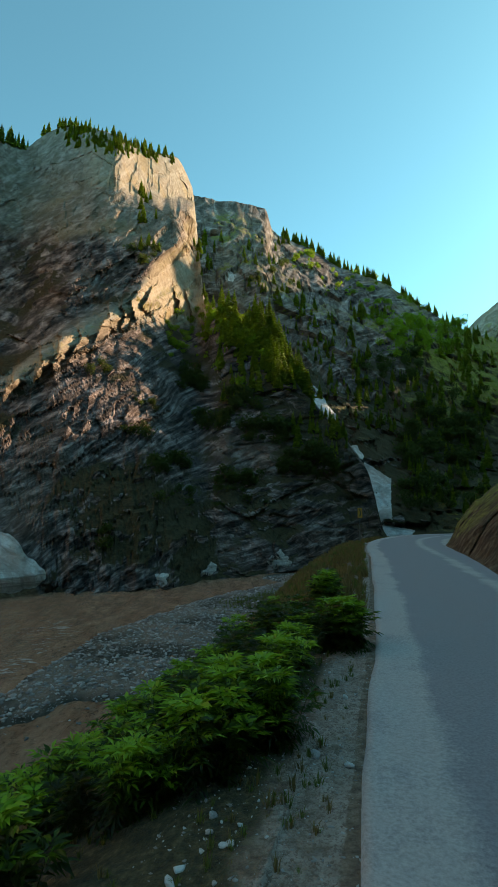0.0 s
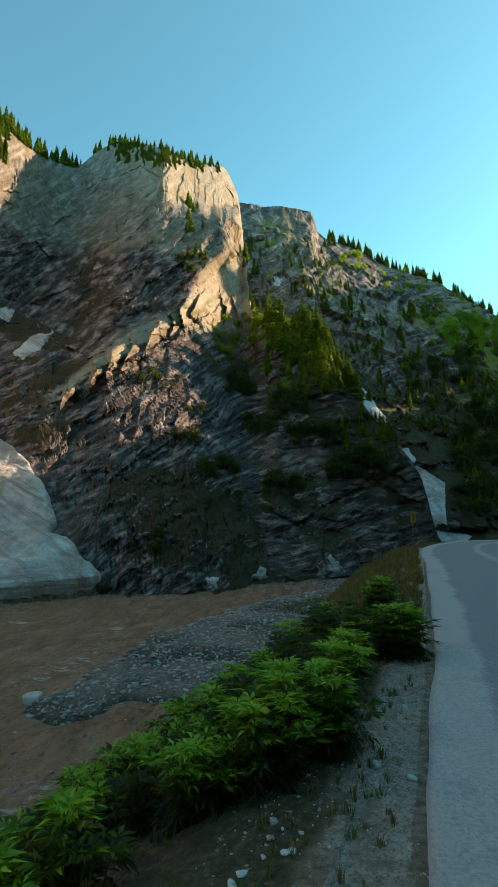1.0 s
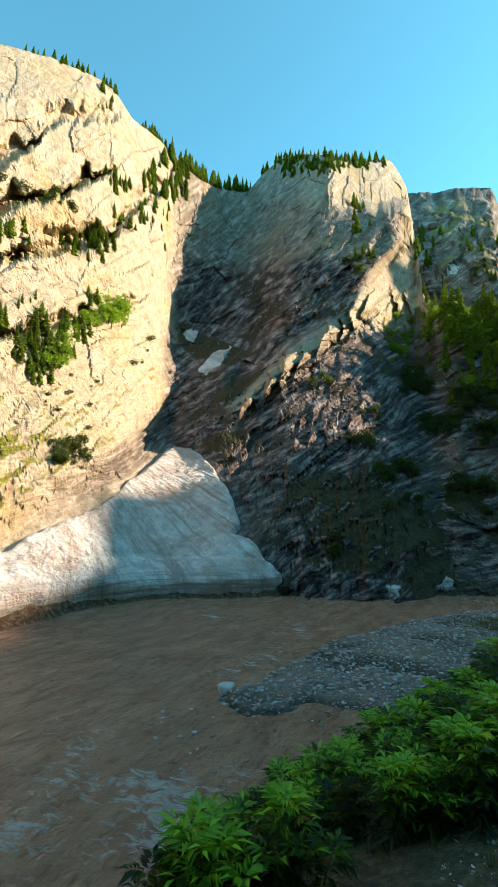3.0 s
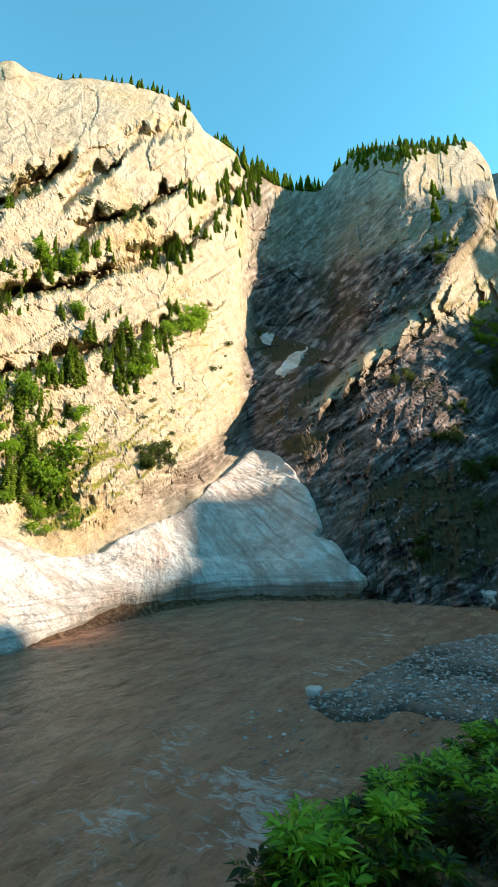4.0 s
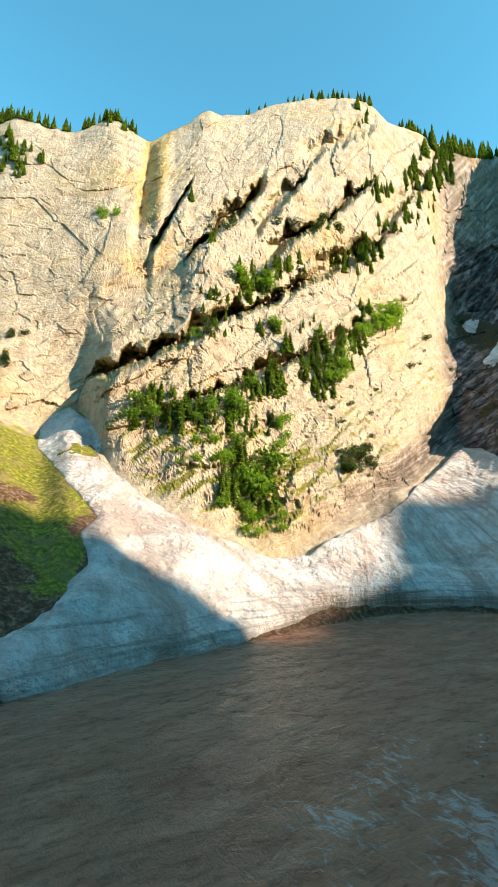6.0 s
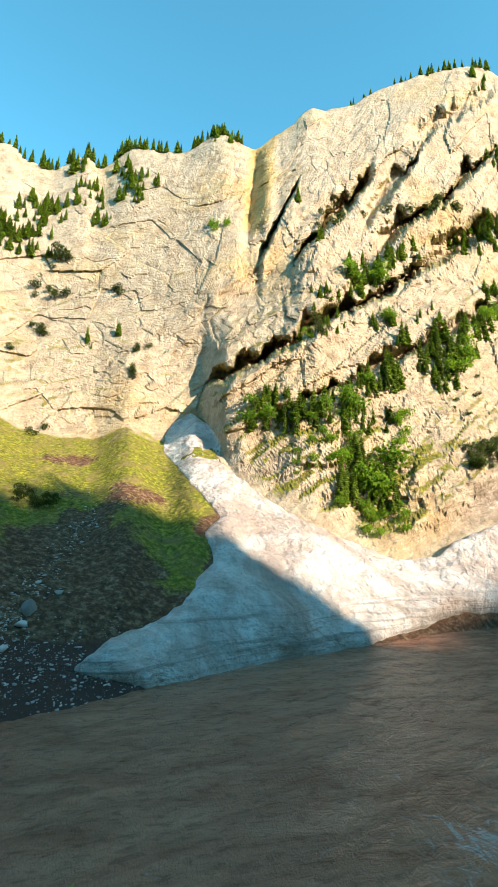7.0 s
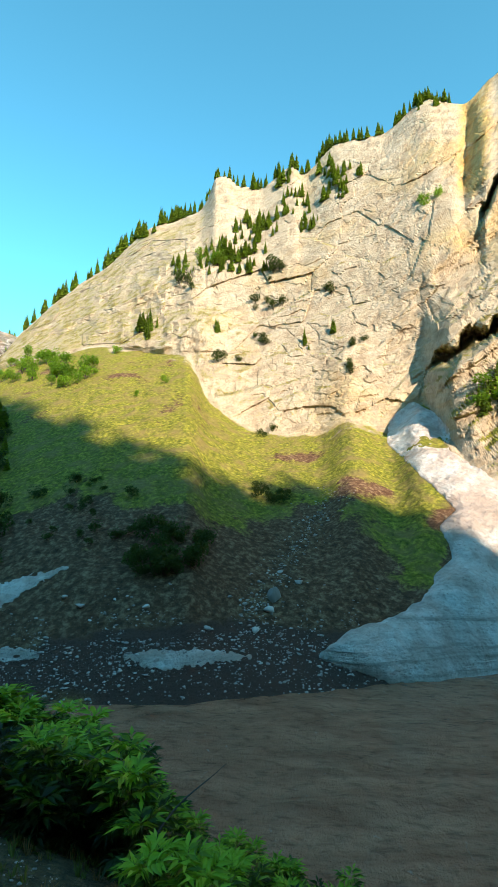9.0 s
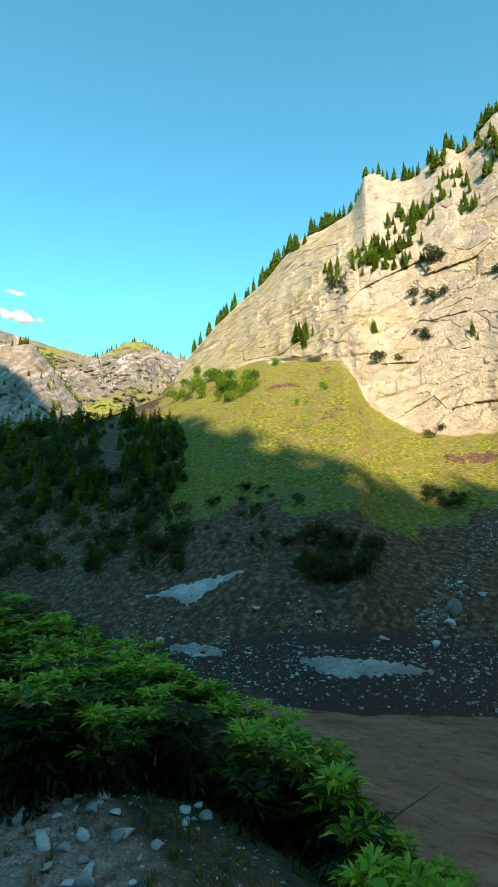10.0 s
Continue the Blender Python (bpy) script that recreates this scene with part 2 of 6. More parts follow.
def snow_material():
    mat, nt, b = nodes_of("old_snow")
    v = mapped(nt)
    mid = tex(nt, 0.5, 9, 0.7, v, distort=0.8)
    fine = tex(nt, 4.5, 9, 0.75, v)
    broad = tex(nt, 0.10, 8, 0.7, v, distort=1.2)
    run = tex(nt, 1.0, 6, 0.65, mapped(nt, (0.55, 0.55, 0.10)), distort=0.3)
    layer = tex(nt, 1.0, 6, 0.6, mapped(nt, (0.10, 0.10, 3.5)), distort=0.2)
    cups = tex(nt, 0.9, 3, 0.6, v, "ShaderNodeTexVoronoi")
    cups.feature = "SMOOTH_F1"
    col = ramp(nt, mid.outputs["Fac"], [(0.3, (0.58, 0.52, 0.48)), (0.5, (0.82, 0.785, 0.76)), (0.7, (0.91, 0.90, 0.89))])
    fall = nt.nodes.new("ShaderNodeCombineXYZ")
    link(nt, attribute(nt, "fall"), fall.inputs[0])
    link(nt, maths(nt, "MULTIPLY", attribute(nt, "drop"), 0.16), fall.inputs[1])
    rills = tex(nt, 0.85, 8, 0.66, fall.outputs[0], distort=0.4)
    streaked = mix(nt, ramp(nt, rills.outputs["Fac"], [(0.50, grey(0)), (0.64, grey(0.85))]), (0, 0, 0), (1, 1, 1))
    col = mix(nt, maths(nt, "MULTIPLY", streaked, attribute(nt, "cone")), col, (0.40, 0.30, 0.255))
    col = mix(nt, ramp(nt, broad.outputs["Fac"], [(0.45, grey(0)), (0.58, grey(0.7))]), col, (0.44, 0.31, 0.25))
    col = mix(nt, ramp(nt, run.outputs["Fac"], [(0.50, grey(0)), (0.66, grey(0.6))]), col, (0.46, 0.37, 0.32))
    col = mix(nt, ramp(nt, fine.outputs["Fac"], [(0.55, grey(0)), (0.66, grey(0.65))]), col, (0.28, 0.22, 0.18))
    pos = nt.nodes.new("ShaderNodeSeparateXYZ")
    link(nt, v, pos.inputs[0])
    front_face = ramp(nt, maths(nt, "MULTIPLY", maths(nt, "ADD", pos.outputs["Z"], 6.0), 0.25), [(0.55, grey(1)), (0.75, grey(0))])
    lay = maths(nt, "MULTIPLY", ramp(nt, layer.outputs["Fac"], [(0.50, grey(0)), (0.58, grey(0.7))]), front_face)
    col = mix(nt, lay, col, (0.38, 0.33, 0.29))
    link(nt, col, b.inputs["Base Color"])
    b.inputs["Roughness"].default_value = 0.75
    h = maths(nt, "ADD", mid.outputs["Fac"], maths(nt, "MULTIPLY", fine.outputs["Fac"], 0.3))
    h = maths(nt, "ADD", h, maths(nt, "MULTIPLY", cups.outputs["Distance"], 0.5))
    h = maths(nt, "ADD", h, maths(nt, "MULTIPLY", maths(nt, "MULTIPLY", rills.outputs["Fac"], attribute(nt, "cone")), -1.0))
    h = maths(nt, "ADD", h, maths(nt, "MULTIPLY", maths(nt, "MULTIPLY", layer.outputs["Fac"], front_face), 0.5))
    bump(nt, b, h, 1.0, 0.8)
    return mat


def water_material():
    mat, nt, b = nodes_of("muddy_water")
    v = mapped(nt, (1, 1, 1), (0, 0, 25))
    flow = tex(nt, 0.7, 6, 0.6, mapped(nt, (1.6, 0.5, 1), (0, 0, -25)), distort=0.5)
    fine = tex(nt, 3.2, 6, 0.65, mapped(nt, (1.5, 0.6, 1), (0, 0, -25)), distort=0.4)
    col = ramp(nt, flow.outputs["Fac"], [(0.3, (0.38, 0.160, 0.095)), (0.7, (0.66, 0.335, 0.215))])
    foam_at = attribute(nt, "foam")
    streaks = tex(nt, 2.0, 9, 0.72, mapped(nt, (0.7, 1.35, 1), (0, 0, -44)), distort=0.9)
    chop = tex(nt, 8.0, 5, 0.65, mapped(nt, (0.7, 1.6, 1), (0, 0, -25)), distort=0.6)
    f = maths(nt, "ADD", maths(nt, "MULTIPLY", foam_at, 0.72), maths(nt, "MULTIPLY", maths(nt, "SUBTRACT", streaks.outputs["Fac"], 0.5), 2.2))
    f = ramp(nt, f, [(0.42, grey(0)), (0.80, grey(0.95))])
    # shade of the ripple troughs put into the water's colour
    col = mix(nt, ramp(nt, fine.outputs["Fac"], [(0.34, grey(0.45)), (0.5, grey(0))]), col, (0.10, 0.046, 0.027))
    col = mix(nt, f, col, (0.60, 0.59, 0.58))
    link(nt, col, b.inputs["Base Color"])
    link(nt, ramp(nt, f, [(0, grey(0.09)), (1, grey(0.6))]), b.inputs["Roughness"])
    b.inputs["IOR"].default_value = 1.33
    b.inputs["Specular IOR Level"].default_value = 0.5
    bump(nt, b, maths(nt, "ADD", flow.outputs["Fac"], maths(nt, "ADD", maths(nt, "MULTIPLY", fine.outputs["Fac"], 0.8), maths(nt, "MULTIPLY", chop.outputs["Fac"], 0.35))), 1.0, 0.5)
    return mat


def road_material():
    mat, nt, b = nodes_of("dusty_asphalt")
    v = mapped(nt)
    fine = tex(nt, 40, 8, 0.75, v)
    mid = tex(nt, 0.9, 6, 0.65, v)
    col = ramp(nt, fine.outputs["Fac"], [(0.3, (0.19, 0.155, 0.165)), (0.7, (0.34, 0.285, 0.30))])
    dust = ramp(nt, fine.outputs["Fac"], [(0.3, (0.32, 0.255, 0.245)), (0.7, (0.56, 0.465, 0.44))])
    a = maths(nt, "ADD", attribute(nt, "dust"), maths(nt, "MULTIPLY", maths(nt, "SUBTRACT", mid.outputs["Fac"], 0.5), 1.1))
    a = maths(nt, "ADD", a, maths(nt, "MULTIPLY", maths(nt, "SUBTRACT", fine.outputs["Fac"], 0.5), 0.5))
    col = mix(nt, ramp(nt, a, [(0.40, grey(0)), (0.68, grey(1))]), col, dust)
    link(nt, col, b.inputs["Base Color"])
    b.inputs["Roughness"].default_value = 0.85
    bump(nt, b, fine.outputs["Fac"], 0.5, 0.01)
    return mat


ROCK = terrain_material()
GROUND = ground_material()
SNOW = snow_material()
RIVER = water_material()
ROAD = road_material()


# ---- the ground, the bank, the road and the river ----
CREST = [(16.0, 42.0), (8.6, 33.5), (5.8, 28.0), (3.7, 18.4), (2.0, 10.6), (1.1, 6.3), (0.55, 4.3), (0.1, 2.6), (-0.25, 1.0), (-0.75, -0.3), (-1.5, -1.2), (-2.5, -2.1), (-3.9, -4.4), (-5.7, -8.0), (-8.6, -14.0), (-16.0, -40.0)]
ROAD_LEFT = [(0.6, -30.0), (0.2, -12.0), (0.15, -4.0), (0.2, 0.0), (0.56, 2.5), (1.04, 4.3), (1.58, 6.3), (2.6, 10.5), (4.4, 18.2), (6.6, 28.0), (9.6, 35.0), (14.5, 40.5), (22.0, 44.0), (40.0, 47.0)]
BAR = [(-10.3, 19.7), (-10.7, 21.4), (-10.2, 25.0), (-10.1, 29.0), (-9.2, 33.0), (-7.4, 38.5), (-4.4, 45.2), (-1.2, 51.0), (5.4, 58.0), (8.0, 52.0), (3.0, 40.0), (-1.0, 28.0), (-3.4, 22.2), (-5.6, 21.8), (-7.0, 21.4), (-7.5, 19.9), (-9.0, 19.2)]


def polyline_side(px, py, line):
    """Signed distance to a polyline, positive on its left."""
    dist = np.full(px.shape, 1e9)
    side = np.ones(px.shape)
    for (x0, y0), (x1, y1) in zip(line[:-1], line[1:]):
        ex, ey = x1 - x0, y1 - y0
        t = np.clip(((px - x0) * ex + (py - y0) * ey) / (ex * ex + ey * ey), 0, 1)
        qx, qy = px - x0 - t * ex, py - y0 - t * ey
        d = np.hypot(qx, qy)
        near = d < dist
        dist = np.where(near, d, dist)
        side = np.where(near, np.sign(ex * qy - ey * qx), side)
    return dist * np.where(side == 0, 1, side)


def ground_height(x, y):
    """Height of the ground: verge, bank, river bed and gravel bars."""
    s = -polyline_side(x, y, CREST)                      # metres beyond the crest, towards the river
    n1 = fbm(x * 0.5, y * 0.5, 0 * x, 4, 5)
    n2 = fbm(x * 3.0, y * 3.0, 0 * x, 3, 9)
    bank = -curve([(0, 0), (0.6, 0.12), (2.0, 0.95), (3.5, 2.2), (6.0, 4.6), (8.5, 6.3), (12.0, 6.7), (4000, 6.8)], np.clip(s, 0, 4000))
    bank = bank + n1 * 0.25 * smooth(0.3, 2.0, s) + n2 * 0.035
    into, far = inside(x, y, BAR)
    bar = np.where(into, far, -far)
    bed = WATER - 0.55 + 0.70 * smooth(-1.6, 0.8, bar + 0.9 * fbm(x * 0.30, y * 0.30, 0 * x, 4, 21)) + (n1 * 0.16 + 0.10 * fbm(x * 0.9, y * 0.9, 0 * x, 3, 23)) * smooth(-2.0, 1.5, bar) + 0.05 * n2
    for cx, cy, r, h in ((-11.1, 17.0, 0.9, 0.46), (-9.6, 16.0, 1.0, 0.44), (-5.6, 19.5, 1.3, 0.50), (6.0, 62.0, 6.0, 0.9)):
        bed = bed + h * np.exp(-((x - cx) ** 2 + (y - cy) ** 2) / (r * r))
    z = np.where(s > 6, np.maximum(bank, bed), bank)
    flat = n2 * 0.02 - 0.02
    return np.where(s > 0, z, flat), s, bar


fine_az = np.concatenate([np.arange(-34, 150, 0.25), np.arange(150, 326, 2.0)])
rad = np.concatenate([0.25 * np.power(200 / 0.25, np.linspace(0, 1, 330)), np.geomspace(230, 3500, 14)])
A, Rr = np.meshgrid(fine_az, rad)
gx, gy = polar(A, Rr)
gz, bank_s, bar_s = ground_height(gx, gy)
road_side = polyline_side(gx, gy, ROAD_LEFT)
on_road = smooth(-0.05, 0.25, -road_side)
gz = np.where((road_side < 0) & (bank_s < 0), gz - 0.05 * on_road, gz)
ground = grid_mesh("ground", np.stack([gx, gy, gz], -1), GROUND, closed=True, flip=True, attrs={
    "gravel": np.clip(smooth(0.9, 0.2, np.abs(road_side + 0.0)) * 0.9 * (bank_s < 0.5) * (1 - np.exp(-((road_side - 0.10) / 0.08) ** 2)) + 0.85 * smooth(-1.0, 1.0, bar_s) + 0.55 * (bank_s < 0) * (1 - 0.9 * np.exp(-((road_side - 0.10) / 0.08) ** 2)), 0, 1),
    "turf": smooth(-0.15, 0.45, bank_s) * smooth(8.5, 7.0, bank_s),
    "wet": np.clip(smooth(WATER + 0.16, WATER - 0.02, gz) * (bank_s > 3) + (0.45 + 0.4 * smooth(-0.15, 0.3, fbm(gx * 0.35, gy * 0.35, 0 * gx, 4, 27))) * (bank_s > 6), 0, 1)})
tagged(ground, "Brown earth and gravel verge falling to the river", "ground", kind="structure")


def road_strip():
    left = np.array(ROAD_LEFT, float)
    seg = np.concatenate([[0], np.cumsum(np.hypot(*np.diff(left, axis=0).T))])
    s = np.concatenate([np.arange(0, 34, 0.5), np.arange(34, seg[-1], 0.12)]) if seg[-1] > 40 else np.arange(0, seg[-1], 0.2)
    cx = curve(np.stack([seg, left[:, 0]], 1), s)
    cy = curve(np.stack([seg, left[:, 1]], 1), s)
    tx, ty = np.gradient(cx, s), np.gradient(cy, s)
    ln = np.hypot(tx, ty)
    nx, ny = ty / ln, -tx / ln
    w = np.concatenate([[-0.12, -0.06], np.linspace(0, 4.0, 34), [4.06, 4.12]])
    S, Wd = np.meshgrid(s, w)
    wob = 0.05 * fbm(S * 0.6, 0 * S, 0 * S, 4, 31) * (Wd < 0.3)
    X = np.interp(S, s, cx) + np.interp(S, s, nx) * (Wd + wob)
    Y = np.interp(S, s, cy) + np.interp(S, s, ny) * (Wd + wob)
    Z = 0.03 + 0.03 * np.sin(np.clip(Wd, 0, 4) / 4 * math.pi) + 0.012 * fbm(S * 0.5, Wd * 0.8, 0 * S, 3, 33)
    Z = np.where((Wd < -0.1) | (Wd > 4.1), -0.12, Z)
    dust = 0.10 * smooth(1.6, 0.4, Wd) + 0.50 * smooth(0.58, 0.34, Wd + 0.12 * fbm(S * 0.8, 0 * S, 0 * S, 3, 35)) + 0.55 * np.exp(-((Wd - 2.55) / 0.28) ** 2) + 0.7 * smooth(3.4, 4.0, Wd) + 0.12
    return grid_mesh("road", np.stack([X, Y, Z], -1), ROAD, attrs={"dust": dust})


road = road_strip()
tagged(road, "Grey asphalt road with pale dust along its edge", "road", kind="structure")

# river surface
wx = np.concatenate([np.arange(-34, -22, 0.3), np.arange(-22, 4, 0.12), np.arange(4, 30, 0.5), np.arange(30, 140, 4.0)])
wy = np.concatenate([np.arange(-160, -30, 4.0), np.arange(-30, -8, 0.5), np.arange(-8, 30, 0.12), np.arange(30, 80, 0.4), np.arange(80, 150, 3.0)])
wx = np.concatenate([np.arange(-160, -34, 4.0), wx])
WX, WY = np.meshgrid(wx, wy)
ca, sa = math.cos(radians(25)), math.sin(radians(25))
U, V = WX * ca + WY * sa, -WX * sa + WY * ca
rapid = 0.12
for cx, cy, rx, ry, h in ((-9.6, 12.6, 3.4, 1.7, 1.05), (-10.2, 9.2, 2.2, 1.6, 0.8), (-7.4, 10.6, 1.6, 1.6, 0.6), (-13.0, 15.0, 1.6, 1.4, 0.6), (-12.2, 25.2, 1.3, 2.2, 0.8), (-13.6, 35.0, 2.4, 4.0, 0.6), (-20.0, 36.0, 1.6, 1.2, 0.7), (-6.8, 14.8, 1.4, 0.9, 0.8), (-11.5, 30.0, 1.6, 5.0, 0.5)):
    rapid = rapid + h * np.exp(-((WX - cx) / rx) ** 2 - ((WY - cy) / ry) ** 2)
wave = 0.09 * fbm(U * 1.3, V * 0.6, 0 * U, 4, 41) + 0.09 * np.clip(rapid, 0, 1) * ridged(U * 0.9, V * 0.6, 0 * U, 3, 47)
foam = np.clip(rapid * 0.9, 0, 1) * (0.6 + 0.5 * fbm(U * 0.5, V * 0.3, 0 * U, 3, 51)) + 0.12
river = grid_mesh("river", np.stack([WX, WY, WATER + wave], -1), RIVER, attrs={"foam": foam})
tagged(river, "Muddy brown mountain river with ripples and pale foam", "river", kind="structure")


# ---- the mountains ----
def slope_sheet(az, rows, steps):
    """Grid of a mountainside: along every bearing a profile through (distance, height) nodes. rows: list of (distance knots, elevation knots)."""
    D = [curve(d, az) for d, e in rows]
    Z = [EYE + np.tan(np.radians(curve(e, az))) * dd for (d, e), dd in zip(rows, D)]
    out_d, out_z = [], []
    for k, n in enumerate(steps):
        t = np.linspace(0, 1, n, endpoint=(k == len(steps) - 1))[:, None]
        out_d.append(D[k] + (D[k + 1] - D[k]) * t)
        out_z.append(Z[k] + (Z[k + 1] - Z[k]) * t)
    return np.concatenate(out_d), np.concatenate(out_z)


# bearing -> distance / elevation angle from the viewpoint, in rising bearing
SHORE_D = [(-17, 84), (-12, 82), (-7.5, 74), (-2.5, 67), (3.8, 60), (11.8, 52), (22, 52), (28, 50), (35, 49), (41.5, 45), (51, 36), (57, 32), (64, 29), (74, 25.2), (79, 23.6), (91, 20.8), (104, 20), (114, 21), (125, 24), (150, 40)]
SHORE_E = [(d[0], -math.degrees(math.atan((EYE - WATER + 0.5) / d[1]))) for d in SHORE_D]
FOOT_D = [(-17, 86), (-12, 84), (-7.5, 75.5), (-2.5, 68.5), (3.8, 61.5), (11.8, 53.5), (20, 53.5), (23.7, 56), (26.5, 60), (29.3, 70), (34, 82), (36.5, 74), (41.5, 58), (48, 50), (53, 47), (58, 46), (64, 45), (70, 47), (73, 51), (76.5, 64), (80, 62), (84, 62), (88, 64), (94, 66), (100, 70), (103, 80), (111, 95), (119, 108), (124, 112), (132, 105), (150, 100)]
FOOT_E = [(-17, -4.2), (-12, -4.6), (-7.5, -5.4), (-2.5, -6.0), (3.8, -6.7), (11.8, -7.7), (20, -7.4), (23.7, -3.8), (26.5, -0.5), (29.3, 5.0), (34, 8), (36.5, 5.4), (41.5, 0.9), (48, -2), (53, -4), (58, -2.8), (64, -0.2), (70, 2.1), (73, 6), (76.5, 11), (80, 8), (84, 9.5), (88, 7.8), (94, 8.2), (100, 11.7), (103, 16.6), (111, 17), (119, 15), (124, 12.6), (128.8, 10.6), (140, 6.5), (150, 5.5)]
CLIFF_D = [(-17, 90), (-12, 88), (-9, 86), (-4, 90), (2, 96), (7, 140), (11, 122), (14, 112), (20, 110), (26, 128), (30, 134), (34, 125), (37, 102), (43, 84), (53, 72), (63, 67), (70, 68), (77, 73), (84, 77), (95, 86), (103, 96), (111, 112), (119, 125), (124, 120), (150, 110)]
CLIFF_E = [(-17, -4.2), (-13.3, -1), (-12, 1), (-9, 5.5), (-4, 11), (2, 15), (7, 20), (12, 22), (20, 22), (26, 21), (30, 22), (34, 22), (37, 24), (43, 24), (53, 25), (63, 25), (70, 23), (76, 25), (84, 24), (95, 22), (103, 24), (111, 21), (119, 16.5), (124, 12.8), (128.8, 10.7), (140, 6.6), (150, 5.6)]
RIDGE_D = [(-17, 94), (-12, 90), (-9, 93), (-4, 102), (-1.4, 110), (3, 122), (5.1, 138), (7.0, 205), (10, 186), (14, 162), (16, 151), (18, 154), (21, 171), (25, 186), (28, 178), (32, 145), (36, 132), (40, 120), (44, 112), (53, 104), (63, 98), (70, 96), (77, 99), (85, 105), (95, 115), (103, 126), (112, 140), (120, 148), (124, 130), (150, 120)]
RIDGE_E = [(-17, -4.2), (-15, -2), (-13.3, 4.9), (-9.1, 10.7), (-5.9, 14.6), (-4, 18.0), (-1.4, 21.5), (2.7, 22.6), (5.1, 23.4), (6.2, 30), (7.0, 34.8), (9.3, 37.4), (13.8, 37.6), (18, 38.6), (20.2, 38.5), (22.4, 38.0), (25.1, 36.4), (26.5, 35.4), (28.2, 35.4), (32, 36.2), (36, 38.4), (40.4, 40.3), (43.7, 42.4), (49.5, 43.1), (53.1, 42.8), (60.7, 41.7), (63.2, 41.7), (66.5, 40.5), (70.4, 38.6), (74.4, 39.8), (79.6, 38.0), (85, 37.5), (89.2, 35.2), (90.3, 35.9), (94.5, 34.0), (97.0, 34.3), (98.4, 34.9), (99.6, 34.8), (100.6, 33.0), (101.4, 31.9), (102.5, 31.4), (107.9, 29.2), (112.4, 25.2), (116.1, 22.3), (120.4, 17.6), (123, 14.2), (125, 12.2), (128.8, 10.8), (140, 6.7), (150, 5.7)]
BACK_D = [(a, d + 45) for a, d in RIDGE_D]
BACK_E = [(a, e - 16 - 4 * (e > 20)) for a, e in RIDGE_E]

front_az = np.arange(-17, 150.01, 0.16)
fd, fz = slope_sheet(front_az, [(SHORE_D, SHORE_E), (FOOT_D, FOOT_E), (CLIFF_D, CLIFF_E), (RIDGE_D, RIDGE_E), (BACK_D, BACK_E)], (70, 110, 120, 30))
FA = np.broadcast_to(front_az, fd.shape)
el0 = np.degrees(np.arctan2(fz - EYE, fd))
fx, fy = polar(FA, fd)
row = np.arange(fd.shape[0])[:, None]
vv = row / 70.0                                           # 0 shore, 1 foot, 2.57 mid, 4.28 ridge
cliff = np.where(FA < 22, smooth(3, 30, row + 0 * FA), smooth(66, 84, row + 0 * FA)) * smooth(300, 290, row)
arc = -np.radians(FA) * 75.0                              # metres to the right along the wall
bright = smooth(33, 38, FA) * smooth(82, 74, FA)          # the pale wall between gorge and couloir
slab = smooth(38, 33, FA) * smooth(2, 10, FA)             # the slabs of the dark mountain
nose = smooth(10, 2, FA)                                  # its broken wooded nose
flat_w = smooth(74, 82, FA)                               # the wall over the meadow
warp = 2.5 * fbm(fx * 0.03, fy * 0.03, fz * 0.03, 3, 61)


def ledges(s, spacing, seed, power=1.6):
    """Outward step of bedded rock: each bed leans out and breaks back at its top."""
    k = np.floor(s / spacing)
    f = s / spacing - k
    h = hash3(k, 0 * k, 0 * k, seed)
    return (0.2 + 1.1 * h) * np.power(f, power) * smooth(1.0, 0.72, f)


def bedded(weight, dip, big, mid, small, seed, joint=1.0, broken=1.0, leaning=False, rough=1.0):
    """Relief of bedded rock whose beds climb to the right by dip, on the bearings where weight counts."""
    cols = np.where(weight[0] > 0.001)[0]
    c0, c1 = cols[0], cols[-1] + 1
    az, fz_, wp, dd = arc[:, c0:c1], fz[:, c0:c1], warp[:, c0:c1], fd[:, c0:c1]
    s = fz_ - dip * az + wp
    along = az + dip * fz_
    if leaning:                                          # beds seen as lines of one slope from the road
        s = 2.1 * (el0[:, c0:c1] + dip * FA[:, c0:c1]) + 0.8 * wp
        along = 2.1 * (dip * el0[:, c0:c1] - FA[:, c0:c1])
    patch = 0.25 + 0.75 * smooth(-0.2, 0.3, fbm(along * 0.02, s * 0.05, 0 * s, 3, seed + 40))
    o = (ledges(s, 12.0, seed) * big + ledges(s + 2.0, 4.6, seed + 1) * mid + ledges(s, 1.5, seed + 2) * small) * patch
    b1, e1 = blocks(along * 0.07, s * 0.16, dd * 0.04, seed + 3)
    b2, e2 = blocks(along * 0.28, s * 0.55, dd * 0.15, seed + 4)
    o = o + broken * (0.8 * b1 + 0.35 * b2) - joint * (0.5 * smooth(0.10, 0.0, e1) + 0.22 * smooth(0.12, 0.0, e2))
    o = o + rough * (0.45 * ridged(along * 0.14, s * 0.45, dd * 0.1, 5, seed + 5) + 0.35 * fbm(az * 0.6, fz_ * 0.10, 0 * s, 4, seed + 6))
    full = np.zeros(fd.shape)
    full[:, c0:c1] = o * weight[:, c0:c1]
    return full


